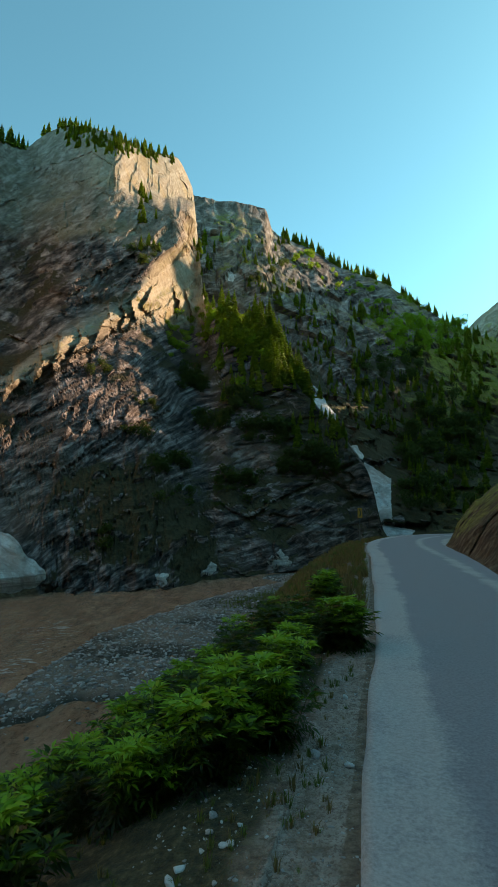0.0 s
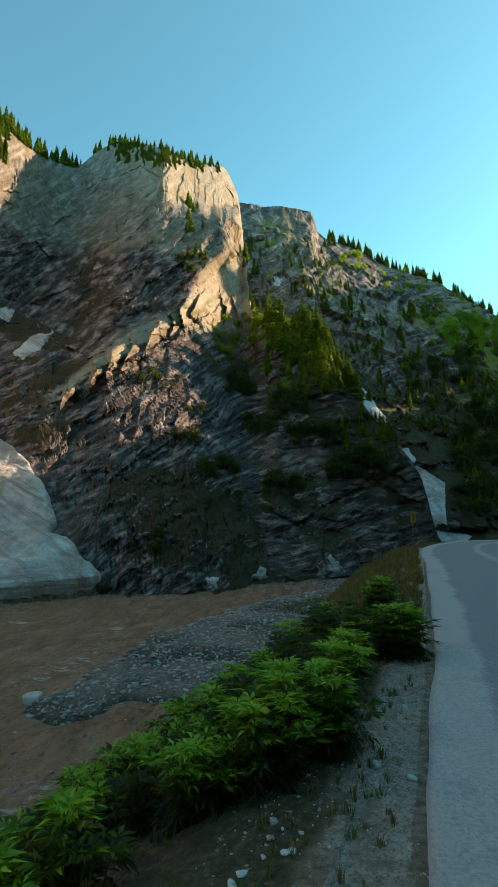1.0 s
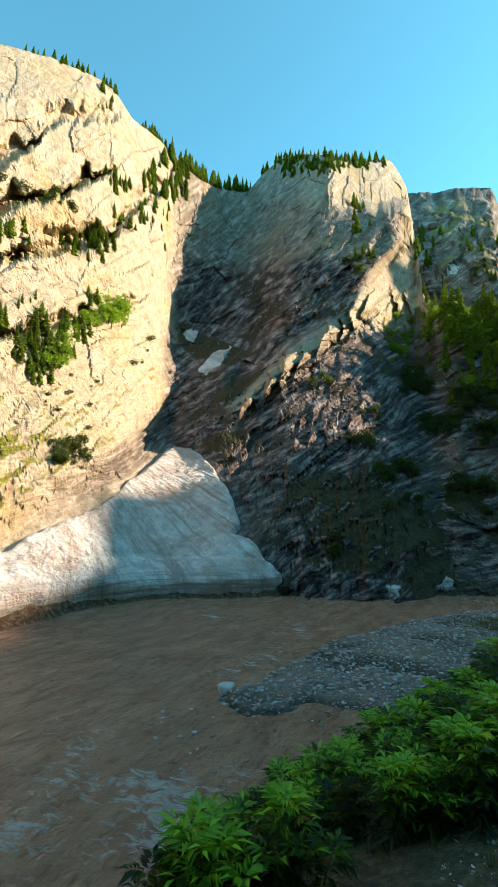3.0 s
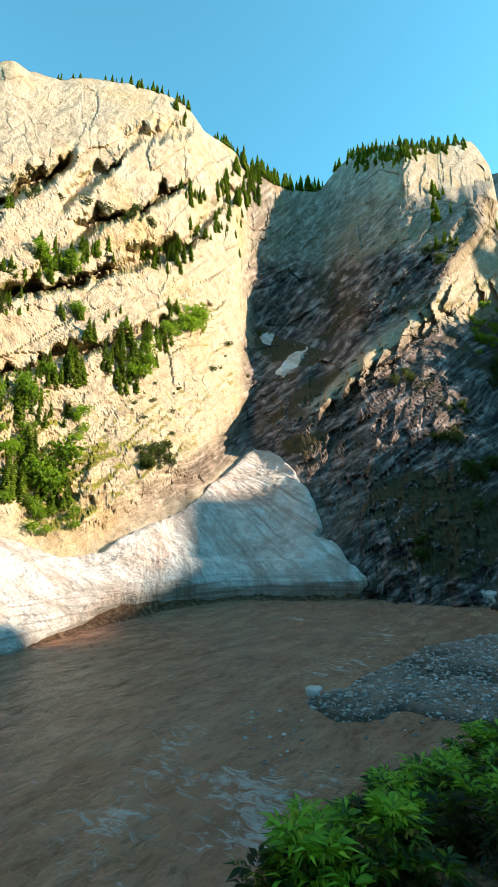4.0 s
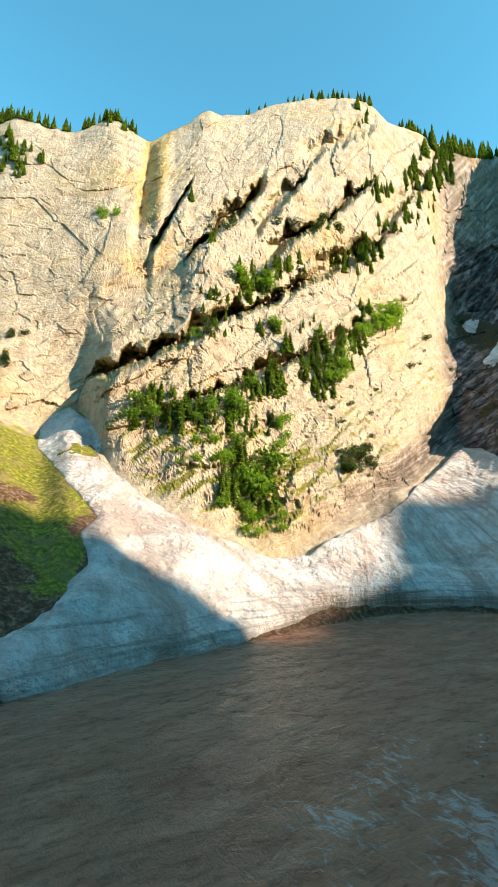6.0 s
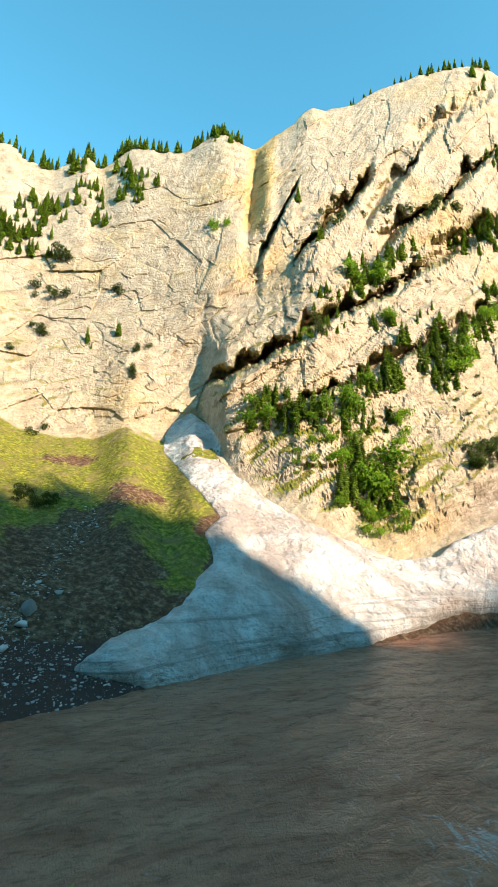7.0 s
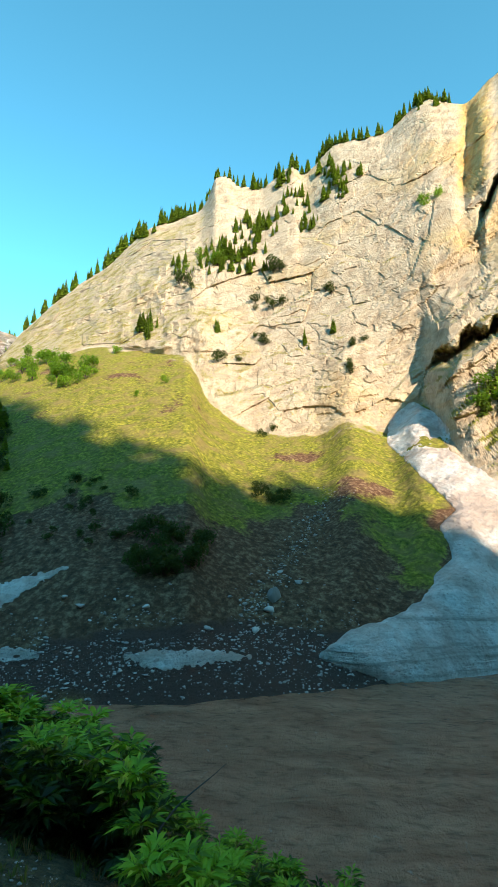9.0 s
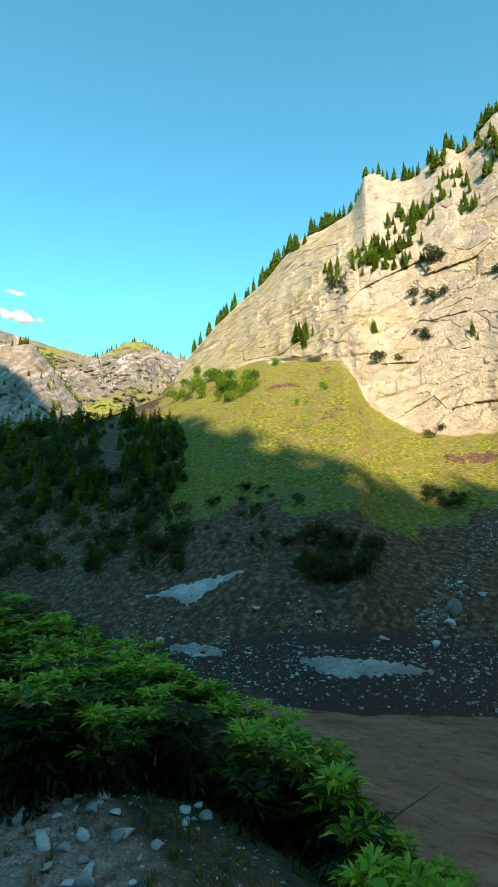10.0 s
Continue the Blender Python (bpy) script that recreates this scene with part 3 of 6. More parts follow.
def bed_lines(lines, crack):
    """Single large beds: (bearing, elevation) at the low and the high end, how far the bed stands out and how deep it reaches."""
    o = 0
    ragged = 0.75 * fbm(FA * 0.9, el0 * 0.9, 0 * FA, 5, 211, 0.6)
    for a0, h0, a1, h1, depth, reach in lines:
        az = FA[:1]
        t = (az - a0) / (a1 - a0)
        line = h0 + (h1 - h0) * t + 0.45 * fbm(az * 0.7, 0 * az, 0 * az, 4, int(a0 * 7), 0.5)
        fade = smooth(-0.10, 0.12, t) * smooth(1.12, 0.85, t)
        delta = el0 - line + ragged
        lip = np.where(delta < 0, np.exp(np.minimum(delta, 0) / reach), np.clip(1 - np.maximum(delta, 0) / 0.25, 0, 1))
        wide = crack * (0.35 + 1.0 * smooth(-0.4, 0.5, fbm(az * 0.35, 0 * az + h0, 0 * az, 3, int(a1 * 5), 0.45)))
        o = o + fade * depth * (0.4 * lip - 0.95 * np.exp(-((delta - 0.9 * wide) / (wide + 1e-6)) ** 2 * 1.5) * (wide > 0.05))
    return o


BEDS = [(65.2, 28.3, 56.6, 35.0, 9.0, 3.0), (55.5, 28.6, 42.8, 35.2, 8.0, 3.0), (75, 14.5, 61.5, 21.8, 7.5, 4.5), (63.5, 21.0, 41.0, 29.9, 7.0, 4.5), (42.5, 29.2, 35.6, 35.8, 5.0, 4.0), (68, 11.5, 39.0, 23.4, 4.5, 5.0),
        (69.6, 28.0, 65.2, 35.2, 5.0, 3.0), (57.0, 31.0, 50.4, 37.2, 4.5, 2.0), (51.5, 37.5, 40.0, 40.5, 4.0, 3.0)]
SLABS = [(29.0, 11.6, 5.0, 26.0, 7.0, 2.4), (34.0, 13.6, 11.0, 27.4, 3.0, 2.0), (33.0, 16.5, 14.0, 29.0, 2.4, 2.0), (27.0, -2.4, 16.6, 5.6, 2.6, 4.0), (17.2, 5.0, 9.0, 1.0, 2.4, 3.0), (10.0, 0.6, -10.0, 1.2, 2.6, 4.0), (14.0, 8.0, -4.0, 10.0, 2.5, 4.0), (24.0, 26.5, 15.0, 33.0, 4.0, 5.0), (26.0, 5.0, 12.0, 14.0, 2.0, 3.0)]
out = bedded(bright, 0.62, 0.9, 0.8, 0.2, 3, 0.3, 0.6, True, 0.7) + bedded(slab, 0.68, 2.0, 1.5, 0.5, 13, 0.8, 1.0, True) + bedded(nose, 0.25, 1.4, 1.0, 0.25, 23) + bedded(flat_w, 0.30, 0.25, 0.2, 0.04, 33, 0.25, 0.6, True, 0.4)
out = out + bed_lines(BEDS, 0.9) + bed_lines(SLABS, 0.0)
out = out + 2.0 * (1 - 0.6 * bright) * fbm(fx * 0.04, fy * 0.04, fz * 0.02, 3, 81) + 1.8 * bright * fbm((fz - 1.35 * arc) * 0.07, (arc + 0.8 * fz) * 0.014, 0 * fz, 4, 87) + nose * 2.5 * ridged(fx * 0.08, fy * 0.08, fz * 0.04, 4, 85)
# upright flutes of the wall over the meadow, and of the rock at the river
out = out + flat_w * (0.35 * ridged(arc * 0.08, fz * 0.08, 0 * fz, 4, 121) + 1.2 * fbm(arc * 0.06, fz * 0.05, 0 * fz, 3, 123))
out = out + smooth(97, 103, FA) * (3.0 * ridged(arc * 0.06, fz * 0.045, 0 * fz, 4, 125) + 2.2 * ridged(arc * 0.22, fz * 0.12, 0 * fz, 4, 127))
low_wall = smooth(24, 20, FA) * smooth(4, -2, el0)
low_wall = low_wall * smooth(6, 9, FA)
out = out + low_wall * (1.6 * ridged(arc * 0.22, fz * 0.05, 0 * fz, 4, 131))


def steps_right(period, seed, bend):
    """Broken faces that look up the valley: each bay comes forward to its upper end and breaks back."""
    u = FA / period + bend * fbm(FA * 0.25, el0 * 0.35, 0 * FA, 3, seed) + 0.12 * el0 / period
    k = np.floor(u)
    row_k = np.floor(el0 / (2.2 * period) + 1.7 * hash3(k, 0 * k, 0 * k, seed + 2))
    return (u - k) ** 1.3 * (0.3 + hash3(k, row_k, 0 * k, seed + 1))


rib_line = np.interp(FA, [5.2, 11.7, 18.4, 27.5], [23.4, 23.7, 19.8, 12.6])
rib = np.exp(-((el0 - rib_line) / 1.5) ** 2) * smooth(3.5, 6, FA) * smooth(30, 25, FA)
upper = smooth(33, 34.5, el0) * smooth(5, 7, FA) * smooth(34, 26, FA)
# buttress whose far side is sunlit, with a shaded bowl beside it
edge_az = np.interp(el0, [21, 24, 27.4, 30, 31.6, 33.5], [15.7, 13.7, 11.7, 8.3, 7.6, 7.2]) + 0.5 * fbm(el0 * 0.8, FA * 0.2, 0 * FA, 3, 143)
col_b = int(np.argmin(np.abs(front_az - 17.5)))
push = np.clip(fd - fd[:, col_b:col_b + 1], 0, 60)
bowl = smooth(21.5, 24, el0) * smooth(34.0, 32.6, el0 + 0.8 * fbm(FA * 0.5, 0 * FA, 0 * FA, 3, 145)) * np.where(FA >= edge_az, 1.06 * smooth(20, 17, FA), smooth(edge_az - 2.6, edge_az, FA))
out = out + push * bowl
out = out + rib * (3.4 + 7.0 * steps_right(2.0, 141, 0.8)) + upper * (2.6 * steps_right(4.2, 151, 0.5) + 1.3 * steps_right(1.3, 161, 0.8)) + slab * (1 - rib) * (1 - upper) * 0.6 * steps_right(1.8, 171, 0.9)
out = out + smooth(18, 22, FA) * smooth(36, 32, FA) * smooth(8, 14, el0) * (1.4 * ridged(arc * 0.10, fz * 0.03, 0 * fz, 4, 181) + 1.2 * fbm(arc * 0.3, fz * 0.12, 0 * fz, 4, 183))
# folded beds of the shaded bowl
out = out + 2.6 * smooth(19, 23, el0) * smooth(33.5, 32, el0) * smooth(7, 10, FA) * smooth(36, 33, FA) * ridged((el0 + 0.95 * FA) * 0.28, (FA - 0.95 * el0) * 0.09, 0 * FA, 5, 187, 0.55)
# yellow corner high on the wall, and the couloir under it
out = out - 2.5 * np.exp(-((FA - 70.6 + 0.12 * (el0 - 36)) / 0.6) ** 2) * smooth(28, 32, el0)
out = out + 2.0 * np.exp(-((FA - 68.8) / 1.0) ** 2) * smooth(29, 33, el0)
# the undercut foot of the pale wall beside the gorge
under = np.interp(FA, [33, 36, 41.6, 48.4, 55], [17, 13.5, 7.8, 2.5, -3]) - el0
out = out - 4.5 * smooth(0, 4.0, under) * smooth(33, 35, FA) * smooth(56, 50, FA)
ridge_soft = 1 - 0.45 * smooth(265, 298, row)
soil = 0.5 * fbm(fx * 0.2, fy * 0.2, fz * 0.2, 4, 91) + 0.12 * fbm(fx * 1.2, fy * 1.2, fz * 1.2, 3, 93)
near = 1 - out * cliff * ridge_soft / fd
fd2 = fd * near
fz2 = EYE + (fz - EYE) * near + soil * (1 - cliff) * smooth(0, 8, row) + 0.8 * fbm(arc * 0.3, 0 * arc, 0 * arc, 4, 95) * smooth(270, 299, row)
FB = FA + cliff * ridge_soft * (0.12 + 0.9 * np.exp(-((FA - 5.5) / 3.0) ** 2)) * fbm(fz * 0.12, fd * 0.05, FA * 0.3, 4, 97)
fx, fy = polar(FB, fd2)
FRONT = np.stack([fx, fy, fz2], -1)
front_el = np.degrees(np.arctan2(fz2 - EYE, fd2))
gn = np.gradient(fz2, axis=0) / (np.hypot(np.gradient(fd2, axis=0), 1e-3) + np.abs(np.gradient(fz2, axis=0)))
flatness = smooth(0.75, 0.45, gn)
nz = fbm(fx * 0.08, fy * 0.08, fz2 * 0.08, 4, 101)
# sunlight on the rib and buttress side is partly put into the colour
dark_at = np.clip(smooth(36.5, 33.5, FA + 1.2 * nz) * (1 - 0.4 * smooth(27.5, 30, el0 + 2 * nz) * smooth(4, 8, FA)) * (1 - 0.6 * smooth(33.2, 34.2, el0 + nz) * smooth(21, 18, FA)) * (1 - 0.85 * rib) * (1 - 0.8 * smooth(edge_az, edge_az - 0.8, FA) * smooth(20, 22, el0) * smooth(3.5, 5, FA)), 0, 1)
# shade at the undercut foot is partly put into its darker rock colour
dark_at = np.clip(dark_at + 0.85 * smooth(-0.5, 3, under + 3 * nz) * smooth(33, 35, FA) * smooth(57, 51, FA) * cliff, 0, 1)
nz2 = fbm(fx * 0.16, fy * 0.16, fz2 * 0.16, 5, 103)
meadow = smooth(72.5, 75.5, FA) * smooth(126, 122, FA) * (1 - smooth(66, 76, row)) * np.clip(smooth(-8, 5, el0 + 6 * nz + 4 * nz2) * 0.95 + 0.9 * nz2 - 0.08, 0, 1)
grass_at = np.clip(meadow + 0.3 * smooth(40, 60, FA) * smooth(76, 66, FA) * flatness * smooth(66, 74, row) * smooth(14, 8, el0) + 0.5 * flatness * cliff * (1 - dark_at), 0, 1)
moss_at = np.clip(dark_at * cliff * (-0.36 + 0.8 * flatness + 1.1 * nz + 0.22 * smooth(14, 4, FA)), 0, 1) * smooth(31, 27, el0) + 0.8 * smooth(298, 305, row) + 0.9 * smooth(120.5, 123.5, FA) + 0.75 * smooth(-16.3, -17.3, el0) * smooth(-0.15, 0.15, nz) * smooth(84, 88, FA)
earth_at = np.clip(smooth(71, 58, row + 6 * nz2) * smooth(71, 75, FA) * (0.80 + 0.2 * smooth(2, -8, el0 + 6 * nz)) + 0.75 * smooth(0.1, 0.4, nz2) * smooth(71, 62, row) * smooth(74, 80, FA) + smooth(34, 22, row) * smooth(20, 24, FA) * smooth(66, 60, FA), 0, 1)
stony_at = smooth(76, 82, FA) * (1 - smooth(60, 72, row)) * np.clip(smooth(-12, -15.5, el0 + 5 * nz) * (1 - 0.8 * smooth(-16.3, -17.3, el0) * smooth(-0.15, 0.15, nz)) + 0.75 * smooth(0.25, 0.6, fbm(fx * 0.12, fy * 0.12, fz2 * 0.12, 4, 111)) * smooth(4, -4, el0), 0, 1) + 0.8 * smooth(0.05, 0.3, nz) * smooth(52, 68, row) * (1 - smooth(70, 74, row)) * smooth(78, 84, FA) * smooth(108, 100, FA)
ochre_at = np.exp(-((FA - 69.8 + 0.12 * (el0 - 36)) / 1.9) ** 2) * smooth(29.5, 32.5, el0) + 0.5 * np.exp(-((FA - 72) / 2.5) ** 2) * np.exp(-((el0 - 27) / 2.5) ** 2)
slope_k = 0.68 * slab + 0.62 * bright + 0.30 * nose + 0.25 * flat_w
bend = fbm(FA * 0.12, el0 * 0.12, 0 * FA, 3, 113)
bed_at = el0 + np.cumsum(slope_k[:1], axis=1) * 0.16 + 1.4 * bend
strike_at = slope_k * el0 - FA
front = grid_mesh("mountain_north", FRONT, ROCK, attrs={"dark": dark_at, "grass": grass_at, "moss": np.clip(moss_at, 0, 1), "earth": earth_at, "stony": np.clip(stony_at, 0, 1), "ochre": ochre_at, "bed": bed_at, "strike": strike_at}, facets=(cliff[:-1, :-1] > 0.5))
tagged(front, "Pale limestone cliffs and a dark bedded rock mountain over the river", "mountain", kind="structure")


def simple_mountain(name, label, az, foot_d, foot_e, ridge_d, ridge_e, mid_d, mid_e, rough, seed, attrs, steps=(60, 60, 12), fine=0.0):
    bd = [(a, d + 60) for a, d in ridge_d]
    be = [(a, e - 12) for a, e in ridge_e]
    d, z = slope_sheet(az, [(foot_d, foot_e), (mid_d, mid_e), (ridge_d, ridge_e), (bd, be)], steps)
    AA = np.broadcast_to(az, d.shape)
    x, y = polar(AA, d)
    b, e = blocks(x * 0.1, y * 0.1, z * 0.07, seed)
    n = fbm(x * 0.02, y * 0.02, z * 0.015, 4, seed + 1)
    o = rough * (1.5 * b - 1.0 * smooth(0.15, 0, e) + 7.0 * n + 2.2 * ridged(x * 0.07, y * 0.07, z * 0.04, 4, seed + 3))
    o = o + fine * (ridged(x * 0.5, y * 0.5, z * 0.5, 4, seed + 7) + 0.6 * fbm(x * 1.6, y * 1.6, z * 1.6, 3, seed + 8))
    r = np.arange(d.shape[0])[:, None]
    top = sum(steps[:2])
    w = smooth(0, 8, r) * (1 - 0.75 * smooth(top - 18, top - 2, r))
    d = d - o * w
    z = z + 0.7 * rough * fbm(np.radians(AA) * 60, 0 * AA, 0 * AA, 4, seed + 5) * smooth(top - 12, top, r)
    x, y = polar(AA, d)
    g = np.gradient(z, axis=0) / (np.abs(np.gradient(d, axis=0)) + np.abs(np.gradient(z, axis=0)) + 1e-3)
    flat = smooth(0.75, 0.4, g)
    at = attrs(AA + 0 * d, np.degrees(np.arctan2(z - EYE, d)), flat, n, r / top + 0 * d)
    at["bed"], at["strike"] = np.degrees(np.arctan2(z - EYE, d)) + 0.5 * AA + 4 * n, -AA + 0 * d
    ob = grid_mesh(name, np.stack([x, y, z], -1), ROCK, attrs=at, facets=np.full((d.shape[0] - 1, d.shape[1] - 1), rough > 0.9))
    tagged(ob, label, "mountain", kind="structure")
    return np.stack([x, y, z], -1), np.degrees(np.arctan2(z - EYE, d))


# the wooded mountain beyond the stream
right_az = np.arange(-62, 12.01, 0.2)
RIGHT, right_el = simple_mountain(
    "mountain_east", "Wooded grey mountain with rock ribs beyond the stream", right_az,
    [(-62, 170), (-45, 150), (-27, 92), (-20, 98), (-13, 104), (-5, 130), (12, 160)], [(-62, -4), (-27, -4), (-20, -4.0), (-13, -3.4), (12, -2)],
    [(-62, 350), (-36, 350), (-25, 300), (-10, 290), (0, 270), (12, 260)],
    [(-62, 27), (-53, 26.9), (-51, 26.8), (-49.5, 26.8), (-48.5, 27.0), (-47, 27.6), (-45, 26.2), (-43.8, 24.8), (-42.5, 23.8), (-41, 23.2), (-38.8, 22.6), (-36.5, 21.4), (-33, 19.5), (-27.3, 17.5), (-24.6, 18.8), (-20.7, 21.2), (-16, 24.7), (-10.9, 27.0), (-7.5, 29), (-2.9, 30.8), (-2.0, 33), (2.8, 33.7), (7, 34), (12, 34)],
    [(-62, 220), (-45, 220), (-25, 180), (-10, 185), (0, 190), (12, 200)], [(-62, 10), (-45, 10), (-27, 6), (-20, 9), (-10, 14), (0, 17), (12, 18)],
    1.5, 201, lambda a, e, f, n, v: {"dark": 0.9 - 0.3 * n + 0 * a, "grass": 0.34 * f + 0.6 * n + 0.12 * smooth(8, 20, e) * smooth(-4, -14, a), "moss": np.clip(0.4 + 0.5 * f + 1.0 * n, 0, 1) * smooth(26, 12, e), "earth": 0 * a, "stony": 0 * a})
# the hill behind the road, which keeps the evening sun off the river
south_az = np.concatenate([np.arange(-212, -58, 1.5), np.arange(-58, -44, 0.25), np.arange(-44, -31, 1.0), np.arange(-31, -20.4, 0.1)])
SOUTH, south_el = simple_mountain(
    "hillside_south", "Brown earth cutting and hillside beside the road", south_az,
    [(-222, 40), (-200, 14), (-180, 9), (-90, 6.5), (-60, 7.5), (-40, 9.5), (-27, 13), (-24, 18), (-21, 26)], [(-222, -2.4), (-200, -6), (-180, -10), (-90, -14), (-60, -12), (-40, -9.6), (-27, -7), (-24, -5.1), (-21, -3.6)],
    [(-222, 110), (-180, 120), (-150, 250), (-110, 330), (-80, 330), (-66, 210), (-60, 160), (-45, 160), (-40, 130), (-35, 90), (-30, 50), (-26, 30), (-21, 29)],
    [(-222, 6), (-205, 12), (-180, 22), (-150, 29), (-110, 36), (-88, 42), (-78, 46), (-70, 48), (-64, 46), (-57, 41.0), (-55.2, 38.2), (-52.9, 33.8), (-51.3, 32.0), (-47.9, 32.2), (-47.1, 30.6), (-46.2, 27.5), (-45.3, 24.3), (-40, 18), (-35, 12), (-30, 7), (-26.3, 3.1), (-24.7, 1.7), (-22.4, -0.7), (-21.2, -3.0), (-20.5, -3.6)],
    [(-222, 70), (-180, 55), (-60, 70), (-45, 70), (-40, 55), (-27, 19), (-21, 27.5)], [(-222, 2), (-205, 6), (-180, 15), (-110, 24), (-80, 28), (-60, 26), (-47, 16), (-40, 9), (-30, 2), (-26, -0.5), (-23, -2), (-20.5, -3.6)],
    0.35, 301, lambda a, e, f, n, v: {"dark": 0.5 + 0 * a, "grass": 0.40 * smooth(0.1, 0.7, v) + 0.5 * n + 0.12, "moss": 0 * a, "earth": 0.95 - 0.3 * smooth(0.4, 1, v), "stony": 0.15 + 0.4 * n}, (50, 50, 8), 0.45)

# far hills up and down the valley
WEST, west_el = simple_mountain("mountain_west", "Grey rocky hill with scattered trees down the valley", np.arange(128, 165.1, 0.25),
                [(128, 130), (165, 130)], [(128, 3), (165, 3)],
                [(128, 225), (165, 225)], [(128, 6), (131.5, 10.5), (133.7, 13), (135.6, 15.5), (138, 17.4), (141, 16.6), (150, 20), (165, 24)],
                [(128, 180), (165, 180)], [(128, 5), (132, 7), (138, 10), (165, 12)],
                0.9, 401, lambda a, e, f, n, v: {"dark": 0.55 - 0.3 * n, "grass": 0.35 * f + 0.3 * n, "moss": 0.35 * f + 0.4 * n, "earth": 0 * a, "stony": 0 * a})
FAR, far_el = simple_mountain("mountain_far", "Distant sunlit hills with pale rock and grass", np.arange(112, 165.1, 0.25),
                [(112, 500), (165, 500)], [(112, 5), (165, 5)],
                [(112, 760), (165, 760)], [(112, 16), (119, 16.8), (121, 17.2), (123.5, 17.9), (126.6, 18.8), (129.1, 17.8), (131, 16.8), (134, 17.2), (138, 18), (165, 22)],
                [(112, 620), (165, 620)], [(112, 10), (122, 11.5), (130, 12), (165, 12)],
                2.2, 431, lambda a, e, f, n, v: {"dark": 0.75 - 0.3 * n, "grass": 0.30 * f + 0.5 * n + 0.1, "moss": 0.42 + 0.6 * n, "earth": 0 * a, "stony": 0 * a})
simple_mountain("mountain_hazy", "Pale hazy ridge far up the valley", np.arange(-46, -17.9, 0.3),
                [(-46, 500), (-18, 500)], [(-46, 4), (-18, 4)],
                [(-46, 700), (-18, 700)], [(-46, 30), (-34, 25), (-30, 22.8), (-27, 21.0), (-25, 19.6), (-23, 17.5), (-18, 14)],
                [(-46, 600), (-18, 600)], [(-46, 14), (-18, 10)],
                1.5, 451, lambda a, e, f, n, v: {"dark": 0.5 - 0.3 * n, "grass": 0.5 * f + 0.4 * n, "moss": 0.4 + 0.5 * n, "earth": 0 * a, "stony": 0 * a})


# ---- helpers to stand things on the slopes ----
def spot(P, el, az_axis, a, e):
    """The place on a mountainside that is met on bearing a at elevation e."""
    c = int(np.argmin(np.abs(az_axis - a)))
    top = int(np.argmax(el[:, c]))
    col = np.maximum.accumulate(el[:top + 1, c]) + np.arange(top + 1) * 1e-7
    return Vector([float(np.interp(e, col, P[:top + 1, c, q])) for q in range(3)])


def ground_at(x, y):
    z, s, b = ground_height(np.array([float(x)]), np.array([float(y)]))
    return float(z[0])


def part(name, bm, material, parent, label=""):
    me = bpy.data.meshes.new(name)
    bm.to_mesh(me)
    bm.free()
    me.materials.append(material)
    ob = new(name, me)
    ob.parent = parent
    if label:
        tagged(ob, label)
    return ob


def mesh_of(name, verts, faces, material, shade=True):
    me = bpy.data.meshes.new(name)
    verts = np.asarray(verts, np.float32)
    sizes = np.array([len(f) for f in faces], np.int32) if not isinstance(faces, np.ndarray) else np.full(len(faces), faces.shape[1], np.int32)
    flat = np.concatenate([np.asarray(f, np.int32) for f in faces]) if not isinstance(faces, np.ndarray) else faces.astype(np.int32).ravel()
    me.vertices.add(len(verts))
    me.vertices.foreach_set("co", verts.ravel())
    me.loops.add(len(flat))
    me.loops.foreach_set("vertex_index", flat)
    me.polygons.add(len(sizes))
    me.polygons.foreach_set("loop_start", np.concatenate([[0], np.cumsum(sizes)[:-1]]).astype(np.int32))
    me.materials.append(material)
    if shade:
        me.polygons.foreach_set("use_smooth", np.ones(len(me.polygons), bool))
    me.update(calc_edges=True)
    return me


# ---- snow ----
snow_rng = random.Random(5)


